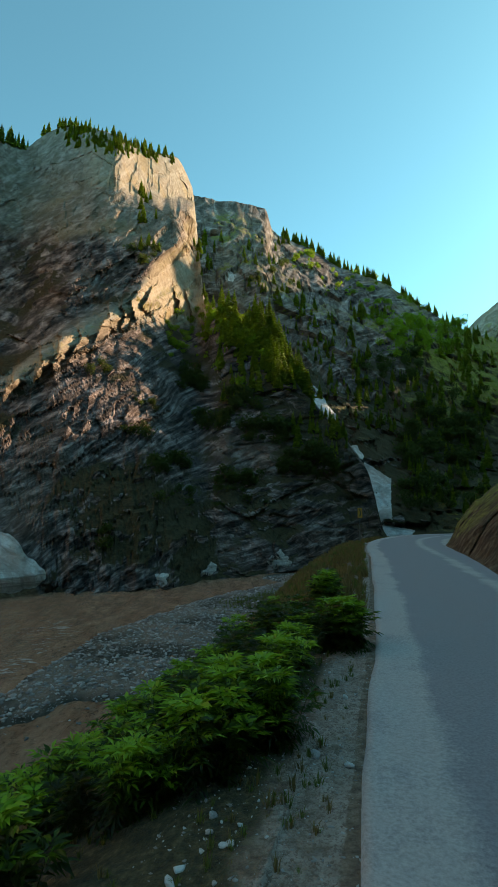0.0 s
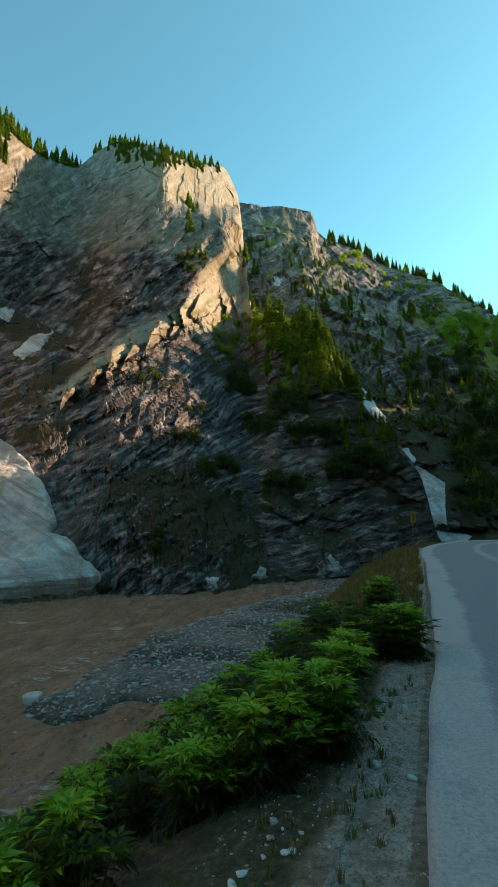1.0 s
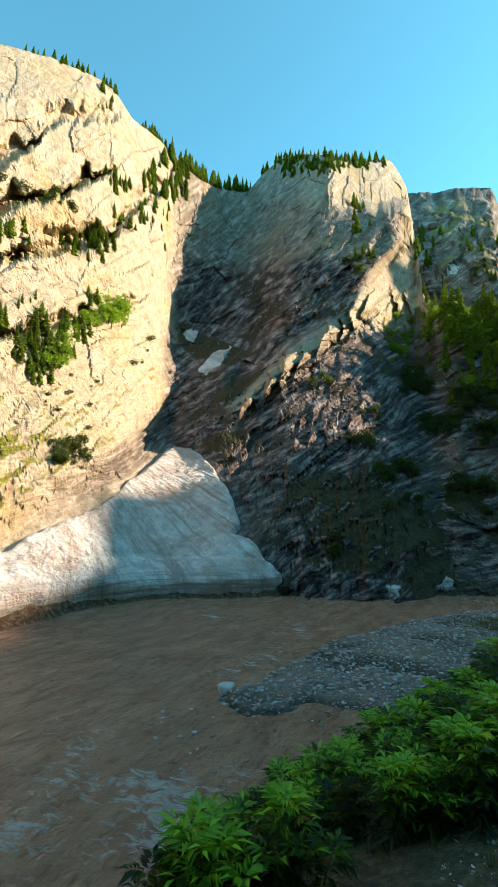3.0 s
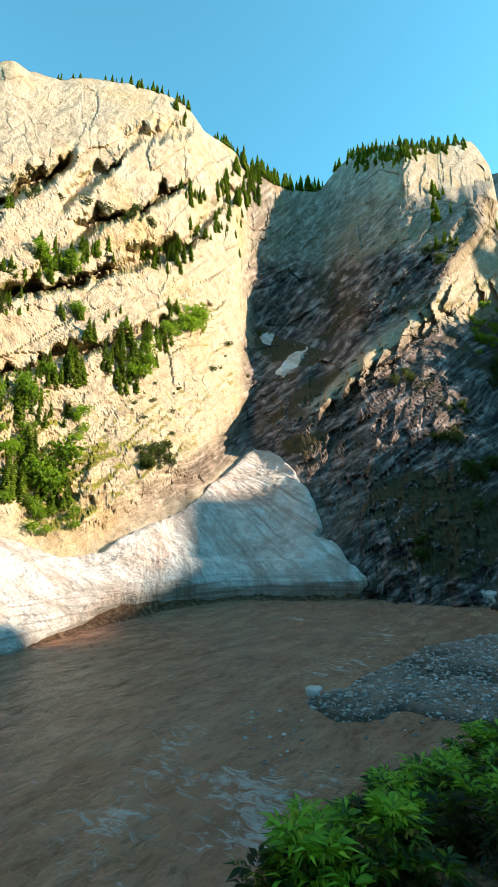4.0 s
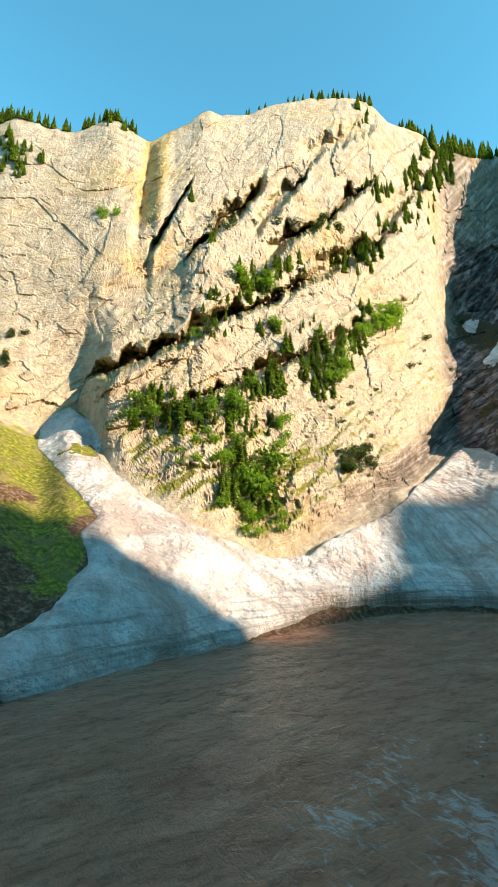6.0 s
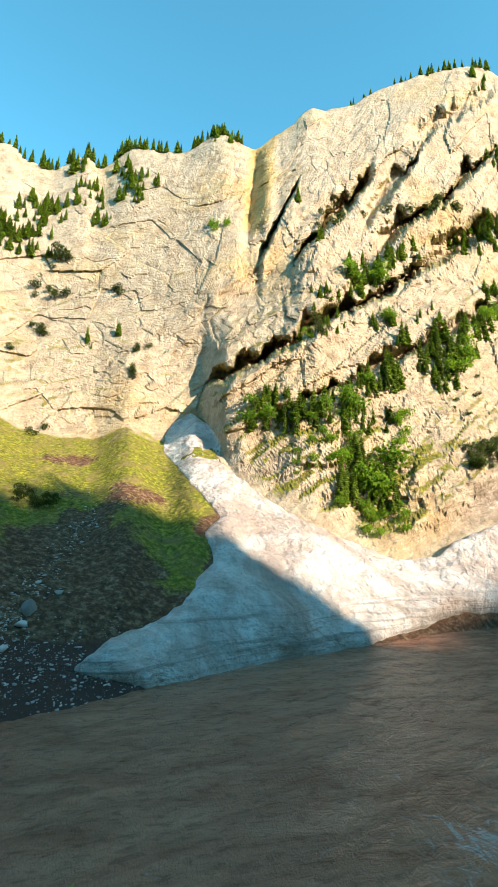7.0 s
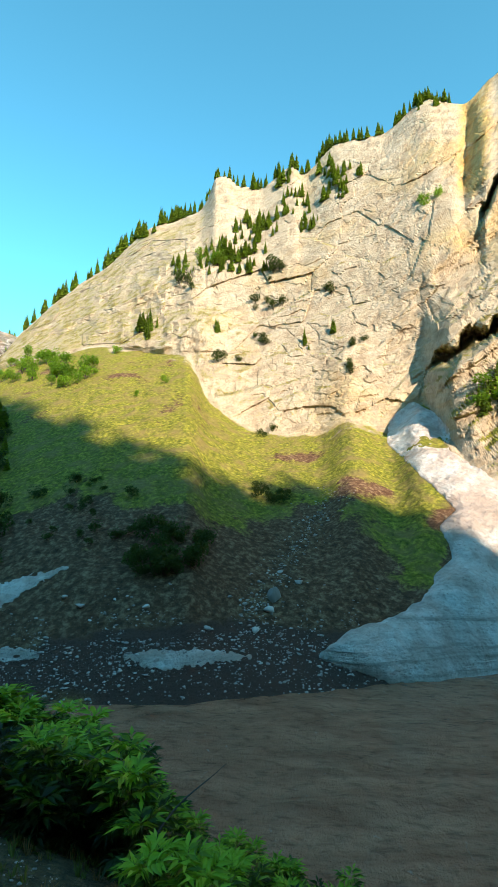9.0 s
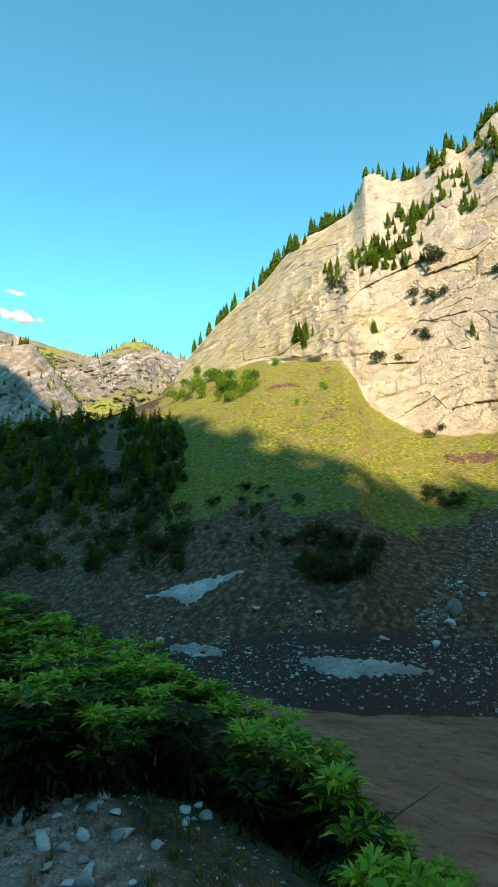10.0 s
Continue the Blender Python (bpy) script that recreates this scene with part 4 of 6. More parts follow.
def snow_patch(label, polygon, P, el, az_axis, thick, name="snowfield", ragged=0.35, res=0.1, pieces=()):
    """Snow of some thickness lying on a slope within an outline of (bearing, elevation)."""
    poly = np.array(polygon)
    a0, a1, h0, h1 = poly[:, 0].min() - 0.6, poly[:, 0].max() + 0.6, poly[:, 1].min() - 0.6, poly[:, 1].max() + 0.6
    az = np.arange(a0, a1, res)
    ev = np.arange(h0, h1, res)
    AZ, EL = np.meshgrid(az, ev)
    ci = np.clip((az - az_axis[0]) / (az_axis[1] - az_axis[0]), 0, len(az_axis) - 1.001)
    c0 = np.floor(ci).astype(int)
    w = ci - c0
    XYZ = np.zeros((len(ev), len(az), 3))
    for k in range(len(az)):
        col = el[:, c0[k]] * (1 - w[k]) + el[:, c0[k] + 1] * w[k]
        pts = P[:, c0[k]] * (1 - w[k]) + P[:, c0[k] + 1] * w[k]
        top = int(np.argmax(col))
        mono = np.maximum.accumulate(col[:top + 1]) + np.arange(top + 1) * 1e-7
        for q in range(3):
            XYZ[:, k, q] = np.interp(ev, mono, pts[:top + 1, q])
    # smooth out the rock underneath
    for _ in range(6):
        XYZ[1:-1, 1:-1] = (XYZ[1:-1, 1:-1] * 2 + XYZ[:-2, 1:-1] + XYZ[2:, 1:-1] + XYZ[1:-1, :-2] + XYZ[1:-1, 2:]) / 6
    into, dist = inside(AZ, EL, polygon)
    sd = np.where(into, dist, -dist) + ragged * fbm(AZ * (0.9 if thick > 1 else 2.0), EL * (0.9 if thick > 1 else 3.0), 0 * AZ, 4, 501) * 0.8
    grow = 1 - np.exp(-np.clip(sd + 0.12, 0, 9) / (0.17 + 0.75 * smooth(52, 60, AZ)))
    x, y, z = XYZ[..., 0], XYZ[..., 1], XYZ[..., 2]
    lift = thick * (0.55 + 0.1 * smooth(-4, -9, EL)) * (1 - 0.65 * smooth(-1, 4, EL) * smooth(66, 72, AZ)) * grow * (1 + 0.45 * fbm(x * 0.22, y * 0.22, z * 0.22, 4, 511)) + 0.14 * grow * ridged(x * 0.8, y * 0.8, z * 0.8, 3, 513) + 0.55 * thick * grow * fbm(x * 0.10, y * 0.10, z * 0.10, 3, 517)
    lift = lift + 0.55 * thick * grow * smooth(-4.5, -5.6, EL) * smooth(46, 42, AZ) * (thick > 1)
    lift = np.where(sd < -0.12, -0.4, lift)
    falls = {"fall": np.where(AZ < 46, 46 + (AZ - 46) * 13.0 / np.clip(11.0 - EL, 3, 30), AZ + 0.4 * EL), "drop": EL, "cone": smooth(50, 44, AZ) * (thick > 1)}
    d = np.hypot(x, y)
    out = XYZ.copy()
    out[..., 2] += lift * 0.8
    out[..., 0] -= x / d * lift * 0.6
    out[..., 1] -= y / d * lift * 0.6
    keep = (sd > -0.3)
    keep = keep[:-1, :-1] & keep[1:, :-1] & keep[:-1, 1:] & keep[1:, 1:]
    if pieces:                                           # a field of several drifts, side by side
        ob = new(name)
        mid_a = AZ[:-1, :-1] + 0.5 * res
        for nm, lo, hi, text in pieces:
            drift = grid_mesh(nm, out, SNOW, keep=keep & (mid_a >= lo) & (mid_a < hi), attrs=falls)
            drift.parent = ob
            tagged(drift, text)
        return tagged(ob, label, "snow")
    ob = grid_mesh(name, out, SNOW, keep=keep, attrs=falls)
    return tagged(ob, label, "snow")


SNOW_MAIN = [(88.6, -15.3), (85.0, -12.7), (80.6, -11.2), (77.6, -9.4), (76.0, -6.7), (74.4, -5.1), (75.3, -1.7), (73.6, -0.1), (75.4, 2.1), (80.3, 7.1), (79.7, 9.7), (77.6, 11.6), (75.5, 10.4), (73.9, 8.4), (74.0, 6.2), (72.0, 4.6), (66.6, 0.7), (60.9, -1.9),
             (57.3, -3.2), (53.4, -4.4), (50.3, -3.9), (48.1, -2.0), (41.5, 0.8), (39.0, 3.5), (36.5, 5.5), (34.0, 8.1), (31.9, 7.4), (29.3, 5.5), (27.2, 1.8), (26.3, -0.8), (27.2, -1.9), (24.7, -2.4), (23.3, -4.9), (21.6, -6.4), (22.4, -7.5),
             (27.9, -7.8), (33.1, -7.8), (37.5, -8.2), (41.5, -8.5), (45.0, -8.6), (48.2, -8.9), (50.2, -9.6), (51.8, -10.6), (55.0, -11.6), (57.3, -12.8), (64.3, -14.3), (73.8, -16.3), (81.1, -17.3), (84.0, -16.6)]
snow_patch("Old dirty avalanche snow filling the gorge mouth beside the river", SNOW_MAIN, FRONT, front_el, front_az, 1.3, pieces=(
    ("snow_cone", 0, 40.5, "steep snow cone streaked brown by meltwater"), ("snow_apron", 40.5, 62.5, "smooth snow apron with a thin layered edge"), ("snow_tongue", 62.5, 180, "broad snow tongue running down from the couloir")))
for label, polygon in (
        ("Thin snow remnant on the brown slope", [(125.1, -8.7), (120.9, -7.6), (115.0, -6.3), (117.8, -7.8), (120.9, -9.7), (122.1, -8.9)]),
        ("Small snow remnant near the stony shore", [(122.9, -13.7), (120.2, -13.4), (117.1, -14.4), (120.2, -14.6)]),
        ("Long flat snow remnant on the stony shore", [(109.0, -15.2), (106.1, -14.6), (103.7, -14.8), (100.7, -14.8), (95.9, -15.4), (100.2, -15.9), (104.3, -16.4), (106.7, -16.1)]),
        ("White snow remnant at the foot of dark rock", [(-2.3, -5.0), (-3.5, -4.1), (-4.8, -5.4), (-2.8, -5.8)]),
        ("White snow remnant at the foot of dark rock", [(4.9, -6.4), (3.9, -5.3), (3.1, -5.7), (3.8, -6.5)]),
        ("Tiny snow remnant beside the river", [(10.3, -6.6), (9.0, -6.6), (9.2, -7.3)]),
        ("Snow strip lying in a rock cleft", [(31.4, 16.9), (29.7, 18.8), (27.7, 19.4), (29.0, 17.7), (30.6, 16.5)]),
        ("Snow scrap high in the gorge", [(33.5, 21.2), (31.8, 21.0), (32.3, 19.9), (33.0, 20.2)])):
    snow_patch(label, polygon, FRONT, front_el, front_az, 0.16, "snow_patch", 0.4, 0.06)
for label, polygon in (
        ("Frozen snow tongue spilling from the ravine", [(-13.0, 5.6), (-15.7, 3.8), (-15.6, 0.5), (-15.7, -1.4), (-18.0, -1.8), (-17.2, -2.7), (-13.1, -3.2), (-8.4, -4.6), (-8.4, -3.6), (-11.6, -2.6), (-13.0, 0.2), (-13.4, 3.0)]),
        ("Snow streak in the ravine", [(-6.7, 14.8), (-8.0, 14.0), (-8.9, 12.3), (-10.0, 11.0), (-9.4, 9.9), (-8.6, 11.0), (-7.7, 12.3)]),
        ("Snow scrap among the trees", [(-1.7, 21.4), (-2.7, 21.5), (-3.4, 19.9), (-2.7, 19.4)]),
        ("Snow scrap in the ravine", [(-11.5, 7.5), (-12.2, 7.5), (-12.9, 6.2), (-12.3, 5.7)]),
        ("Snow scrap under the ridge", [(2.7, 26.8), (1.7, 26.5), (2.0, 25.9), (2.6, 25.9)])):
    snow_patch(label, polygon, RIGHT, right_el, right_az, 0.6, "snow_patch", 0.15, 0.08)


# ---- foliage materials ----
def leaf_material(name, dark, mid, light, through_col, rough=0.55, scale=0.6, through_part=0.5, height_shade=0.0):
    mat, nt, b = nodes_of(name)
    geo = nt.nodes.new("ShaderNodeNewGeometry")
    info = nt.nodes.new("ShaderNodeObjectInfo")
    n = tex(nt, scale, 4, 0.6, mapped(nt))
    f = maths(nt, "ADD", maths(nt, "MULTIPLY", geo.outputs["Random Per Island"], 0.55), maths(nt, "MULTIPLY", info.outputs["Random"], 0.35))
    f = maths(nt, "ADD", f, maths(nt, "MULTIPLY", maths(nt, "SUBTRACT", n.outputs["Fac"], 0.45), 0.5))
    if height_shade:                                            # inner shade put into the colour: darker low down, paler at the tops
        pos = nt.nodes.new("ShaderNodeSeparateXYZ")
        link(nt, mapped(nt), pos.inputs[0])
        f = maths(nt, "ADD", f, maths(nt, "MULTIPLY", maths(nt, "SUBTRACT", pos.outputs["Z"], 0.62), height_shade))
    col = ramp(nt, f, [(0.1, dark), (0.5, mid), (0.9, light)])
    link(nt, col, b.inputs["Base Color"])
    b.inputs["Roughness"].default_value = rough
    b.inputs["Specular IOR Level"].default_value = 0.25
    tr = nt.nodes.new("ShaderNodeBsdfTranslucent")
    link(nt, mix(nt, 0.7, col, through_col), tr.inputs["Color"])
    ms = nt.nodes.new("ShaderNodeMixShader")
    ms.inputs[0].default_value = through_part
    link(nt, b.outputs[0], ms.inputs[1])
    link(nt, tr.outputs[0], ms.inputs[2])
    link(nt, ms.outputs[0], nt.nodes["Material Output"].inputs["Surface"])
    return mat


def bark_material():
    mat, nt, b = nodes_of("bark")
    n = tex(nt, 6, 6, 0.7, mapped(nt, (1, 1, 0.25)))
    link(nt, ramp(nt, n.outputs["Fac"], [(0.3, (0.03, 0.022, 0.016)), (0.7, (0.13, 0.10, 0.075))]), b.inputs["Base Color"])
    b.inputs["Roughness"].default_value = 0.9
    bump(nt, b, n.outputs["Fac"], 0.8, 0.05)
    return mat


def stone_material(name="river_stone", tone=1.0, gloss=0.8):
    mat, nt, b = nodes_of(name)
    info = nt.nodes.new("ShaderNodeObjectInfo")
    geo = nt.nodes.new("ShaderNodeNewGeometry")
    n = tex(nt, 7, 8, 0.7, mapped(nt))
    f = maths(nt, "ADD", maths(nt, "MULTIPLY", maths(nt, "ADD", info.outputs["Random"], geo.outputs["Random Per Island"]), 0.38), maths(nt, "MULTIPLY", n.outputs["Fac"], 0.35))
    link(nt, ramp(nt, f, [(q, tuple(tone * k for k in rgb)) for q, rgb in ((0.18, (0.07, 0.055, 0.05)), (0.42, (0.24, 0.205, 0.195)), (0.65, (0.42, 0.375, 0.36)), (0.9, (0.74, 0.69, 0.67)))]), b.inputs["Base Color"])
    b.inputs["Roughness"].default_value = gloss
    bump(nt, b, n.outputs["Fac"], 0.6, 0.03)
    return mat


NEEDLES = leaf_material("spruce_needles", (0.012, 0.024, 0.004), (0.075, 0.125, 0.013), (0.26, 0.36, 0.030), (0.48, 0.66, 0.04), 0.6)
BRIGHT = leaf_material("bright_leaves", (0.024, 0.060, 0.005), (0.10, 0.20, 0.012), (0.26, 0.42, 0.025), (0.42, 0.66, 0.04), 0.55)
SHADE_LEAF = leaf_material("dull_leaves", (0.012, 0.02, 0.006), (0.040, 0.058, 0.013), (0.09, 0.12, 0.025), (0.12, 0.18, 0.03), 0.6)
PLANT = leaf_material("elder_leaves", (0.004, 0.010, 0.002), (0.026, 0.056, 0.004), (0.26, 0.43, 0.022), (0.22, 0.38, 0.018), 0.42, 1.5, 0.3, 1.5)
BARK = bark_material()
STONE = stone_material()
WET_STONE = stone_material("wet_stone", 0.3, 0.3)


# ---- trees ----
def spruce_arrays(seed):
    """Trunk and crown of a spruce one metre high, as (verts, faces) twice."""
    r = random.Random(seed)
    tv, tf = [], []
    for k, (z, w) in enumerate(((-0.06, 0.022), (0.12, 0.017), (0.55, 0.009), (0.97, 0.002))):
        for q in range(6):
            a = q * math.pi / 3
            tv.append((w * math.cos(a), w * math.sin(a), z))
        if k:
            for q in range(6):
                tf.append(((k - 1) * 6 + q, (k - 1) * 6 + (q + 1) % 6, k * 6 + (q + 1) % 6, k * 6 + q))
    cv, cf = [], []
    tiers = r.randint(15, 18)
    lean = r.uniform(0.17, 0.23)
    for i in range(tiers):
        u = i / (tiers - 1)
        z = 0.07 + 0.90 * u ** 0.93
        reach = lean * (1 - u) ** 0.85 + 0.012
        n = int(9 - 4 * u)
        turn = r.uniform(0, 6.3)
        for q in range(n):
            if r.random() < 0.07:
                continue
            a = turn + q * 2 * math.pi / n + r.uniform(-0.3, 0.3)
            R = reach * r.uniform(0.62, 1.22)
            w = R * r.uniform(0.28, 0.42) + 0.006
            drop = R * r.uniform(0.25, 0.6)
            ca, sa = math.cos(a), math.sin(a)
            b = len(cv)
            th = 0.012 + 0.10 * R

            def at(rr, ww, zz):
                cv.append((rr * ca - ww * sa, rr * sa + ww * ca, zz))
            at(0.0, 0, z + 0.02)
            at(0.55 * R, w, z - 0.35 * drop)
            at(R, r.uniform(-0.2, 0.2) * w, z - drop + 0.02 * r.random())
            at(0.55 * R, -w, z - 0.35 * drop)
            at(0.5 * R, 0, z + 0.1 * R)
            at(0.6 * R, 0, z - 0.5 * drop - th)
            for f in ((0, 1, 4), (1, 2, 4), (2, 3, 4), (3, 0, 4), (1, 0, 5), (2, 1, 5), (3, 2, 5), (0, 3, 5)):
                cf.append(tuple(b + k for k in f))
    return (tv, tf), (cv, cf)


def shrub_arrays(seed, lobes=7, leaves=330, flat=0.8):
    """Stems and leaf clumps of a round broad-leaved shrub one metre high."""
    r = random.Random(seed)
    sv, sf, lv, lf = [], [], [], []
    cs = []
    for k in range(lobes):
        a, d = r.uniform(0, 6.3), r.uniform(0.05, 0.33)
        c = Vector((d * math.cos(a), d * math.sin(a), r.uniform(0.32, 0.72)))
        cs.append((c, r.uniform(0.17, 0.30)))
        b = len(sv)
        side = Vector((-math.sin(a), math.cos(a), 0)) * 0.014
        up = Vector((0, 0, 0.014))
        for o in (side, up, -side, -up):
            sv.append(tuple(o + Vector((0, 0, -0.05))))
        for o in (side, up, -side, -up):
            sv.append(tuple(c + o * 0.3))
        for q in range(4):
            sf.append((b + q, b + (q + 1) % 4, b + 4 + (q + 1) % 4, b + 4 + q))
    for k in range(leaves):
        c, rad = cs[r.randrange(lobes)]
        v = Vector((r.gauss(0, 1), r.gauss(0, 1), r.gauss(0, 1))).normalized()
        p = c + Vector((v.x, v.y, v.z * flat)) * rad * r.uniform(0.65, 1.12)
        t = (v + Vector((r.uniform(-0.8, 0.8), r.uniform(-0.8, 0.8), r.uniform(-0.9, 0.5)))).normalized()
        s = t.cross(Vector((r.uniform(-1, 1), r.uniform(-1, 1), r.uniform(-1, 1)))).normalized()
        L, w = r.uniform(0.06, 0.11), r.uniform(0.028, 0.048)
        nrm = t.cross(s) * 0.015
        b = len(lv)
        for q in (p - t * L * 0.5, p + s * w + nrm, p + t * L * 0.5, p - s * w + nrm):
            lv.append(tuple(q))
        lf.append((b, b + 1, b + 2))
        lf.append((b, b + 2, b + 3))
    return (sv, sf), (lv, lf)


SPRUCES = [spruce_arrays(700 + k) for k in range(5)]
SHRUBS = [shrub_arrays(720 + k) for k in range(4)]
protos = {}


def tree_proto(kind, k):
    """Build a tree once; later ones are copies."""
    if (kind, k) in protos:
        return protos[(kind, k)]
    if kind == "s":
        (tv, tf), (cv, cf) = SPRUCES[k]
        ob = new("spruce")
        tagged(ob, "Dark green pointed spruce on the rocky slope", "tree", group="spruces")
        mats, names = (BARK, NEEDLES), ("trunk", "crown")
    else:
        (tv, tf), (cv, cf) = SHRUBS[k % 4]
        ob = new("shrub")
        if kind == "b":
            tagged(ob, "Bright green leafy shrub growing on the slope", "shrub", group="bright shrubs")
        else:
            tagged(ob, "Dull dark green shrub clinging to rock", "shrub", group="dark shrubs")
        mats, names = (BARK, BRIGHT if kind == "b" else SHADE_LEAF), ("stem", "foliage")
    for nm, mt, v, f in zip(names, mats, (tv, cv), (tf, cf)):
        child = new(nm, mesh_of(nm, v, f, mt, nm != "foliage"))
        child.parent = ob
    protos[(kind, k)] = ob
    ob["fresh"] = 1
    return ob


def stand(kind, k, place, height, turn, wide=1.0):
    ob = tree_proto(kind, k)
    if ob.get("fresh"):
        del ob["fresh"]
    else:
        ob = copy_thing(ob, Matrix.Identity(4))
    ob.matrix_basis = Matrix.Translation(place) @ Matrix.Rotation(turn, 4, "Z") @ Matrix.Diagonal((height * wide, height * wide, height, 1))
    return ob


far_spruces, far_shrubs, far_plants = [], [], []
tree_rng = random.Random(11)
tally = {"s": 0, "b": 0, "d": 0}


def plant_clusters(clusters, P, el, az_axis, things=True):
    for a, e, ra, re, n, h, kind in clusters:
        for _ in range(n):
            u, v = tree_rng.uniform(-1, 1), tree_rng.uniform(-1, 1)
            aa, ee = a + ra * u, e + re * v
            if kind == "l":                              # a line along the ridge
                ee = 90.0
            p = spot(P, el, az_axis, aa, ee)
            dist = math.sqrt(p.x ** 2 + p.y ** 2 + (p.z - EYE) ** 2)
            size = math.tan(radians(h)) * dist * tree_rng.uniform(0.42, 1.15)
            turn = tree_rng.uniform(0, 6.3)
            key = "s" if kind in "sl" else (tree_rng.choice("sssssb") if kind == "m" else kind)
            if key != "s":
                size *= 1.25
            p.z -= 0.04 * size
            wide = tree_rng.uniform(0.75, 1.25)
            if things and dist < 240 and tally[key] < (290 if key == "s" else 145) and (h >= 2.05 or (key != "s" and h >= 1.2)):
                tally[key] += 1
                stand(key, tree_rng.randrange(5 if key == "s" else 4), p, size, turn, wide)
            elif key == "s":
                far_spruces.append((p, size, turn, wide))
            else:
                far_shrubs.append((p, size, turn, wide, key))


# clusters: bearing, elevation, half widths, number, angular height, kind (s spruce, l ridge line, b bright shrub, d dull shrub)
plant_clusters([
    (51.0, 43.1, 8.0, 0.3, 28, 0.99, "s"), (74.1, 40.4, 2.1, 0.4, 16, 1.32, "s"), (38.0, 40.3, 1.5, 0.3, 12, 1.21, "s"), (30.4, 37.0, 4.8, 0.7, 32, 1.81, "s"),
    (36.0, 35.4, 2.4, 1.4, 28, 2.08, "s"), (38.4, 32.0, 1.1, 0.9, 9, 1.75, "s"), (41.5, 34.2, 1.0, 0.8, 9, 1.65, "s"), (44.2, 28.6, 2.7, 0.7, 16, 2.19, "s"),
    (57.2, 26.2, 2.0, 0.9, 18, 2.08, "s"), (62.2, 21.6, 2.6, 1.3, 12, 1.43, "s"), (52.5, 28.2, 1.7, 0.8, 7, 1.97, "s"), (62.5, 30.4, 0.4, 0.3, 4, 1.65, "s"),
    (65.1, 33.9, 0.3, 0.3, 2, 1.65, "s")], FRONT, front_el, front_az)
plant_clusters([
    (43.7, 41.5, 1.0, 1.0, 7, 1.32, "s"), (42.2, 21.5, 2.5, 1.3, 12, 1.94, "b"), (44.2, 23.0, 0.8, 0.6, 6, 1.97, "s"), (48.5, 17.8, 3.0, 2.4, 38, 2.75, "m"),
    (53.2, 18.6, 0.5, 0.5, 4, 2.63, "s"), (54.7, 15.2, 1.3, 1.0, 9, 2.86, "s"), (57.3, 15.2, 1.3, 0.9, 9, 2.41, "s"), (65.0, 11.2, 6.7, 1.7, 58, 2.75, "m"),
    (56.5, 10.5, 1.8, 1.3, 11, 2.08, "s"), (57.5, 3.6, 3.1, 2.5, 41, 3.62, "m"), (64.7, 5.4, 1.3, 0.7, 5, 1.42, "b"), (55.4, -0.9, 2.5, 1.4, 8, 1.68, "b"),
    (45.0, 6.6, 2.5, 1.2, 10, 1.68, "d")], FRONT, front_el, front_az)
plant_clusters([
    (67.3, 13.8, 1.2, 0.6, 6, 1.97, "s"), (61.5, 8.0, 3.7, 1.3, 8, 1.55, "b"), (36.3, 18.2, 3.2, 3.6, 6, 0.77, "d"), (96.4, 28.0, 2.9, 2.2, 41, 2.08, "s"),
    (104.2, 32.0, 2.1, 0.7, 18, 1.86, "s"), (93.3, 34.5, 2.7, 0.9, 21, 1.86, "s"), (85.7, 33.7, 1.9, 1.4, 16, 1.75, "s"), (88.4, 30.6, 1.1, 0.9, 9, 1.65, "s"),
    (75.4, 39.6, 2.8, 0.6, 18, 1.43, "s"), (74.6, 31.2, 1.1, 0.4, 5, 1.16, "b"), (86.7, 23.6, 0.9, 0.4, 3, 1.29, "d"), (93.3, 22.2, 1.8, 0.8, 6, 1.29, "d"),
    (107.3, 19.0, 0.8, 0.8, 7, 2.19, "s")], FRONT, front_el, front_az)
plant_clusters([
    (99.3, 19.9, 0.4, 0.5, 4, 1.65, "s"), (97.8, 16.5, 1.5, 0.6, 5, 1.16, "d"), (94.1, 18.7, 0.8, 0.6, 4, 1.42, "d"), (89.0, 18.0, 0.4, 0.6, 4, 1.97, "s"),
    (85.9, 19.5, 0.3, 0.5, 2, 2.30, "s"), (82.5, 17.9, 1.3, 0.4, 4, 0.90, "d"), (84.1, 15.2, 0.8, 0.5, 4, 1.29, "d"), (92.8, 25.7, 1.1, 0.7, 5, 1.55, "d"),
    (101.9, 26.1, 3.1, 0.8, 12, 1.43, "s"), (82.4, 38.2, 3.2, 0.3, 18, 1.32, "s"), (109.0, 29.2, 2.5, 0.6, 18, 1.86, "s"), (83.0, 35.0, 1.0, 0.5, 6, 1.10, "s"),
    (104.2, 24.3, 2.4, 0.5, 5, 1.29, "d")], FRONT, front_el, front_az)
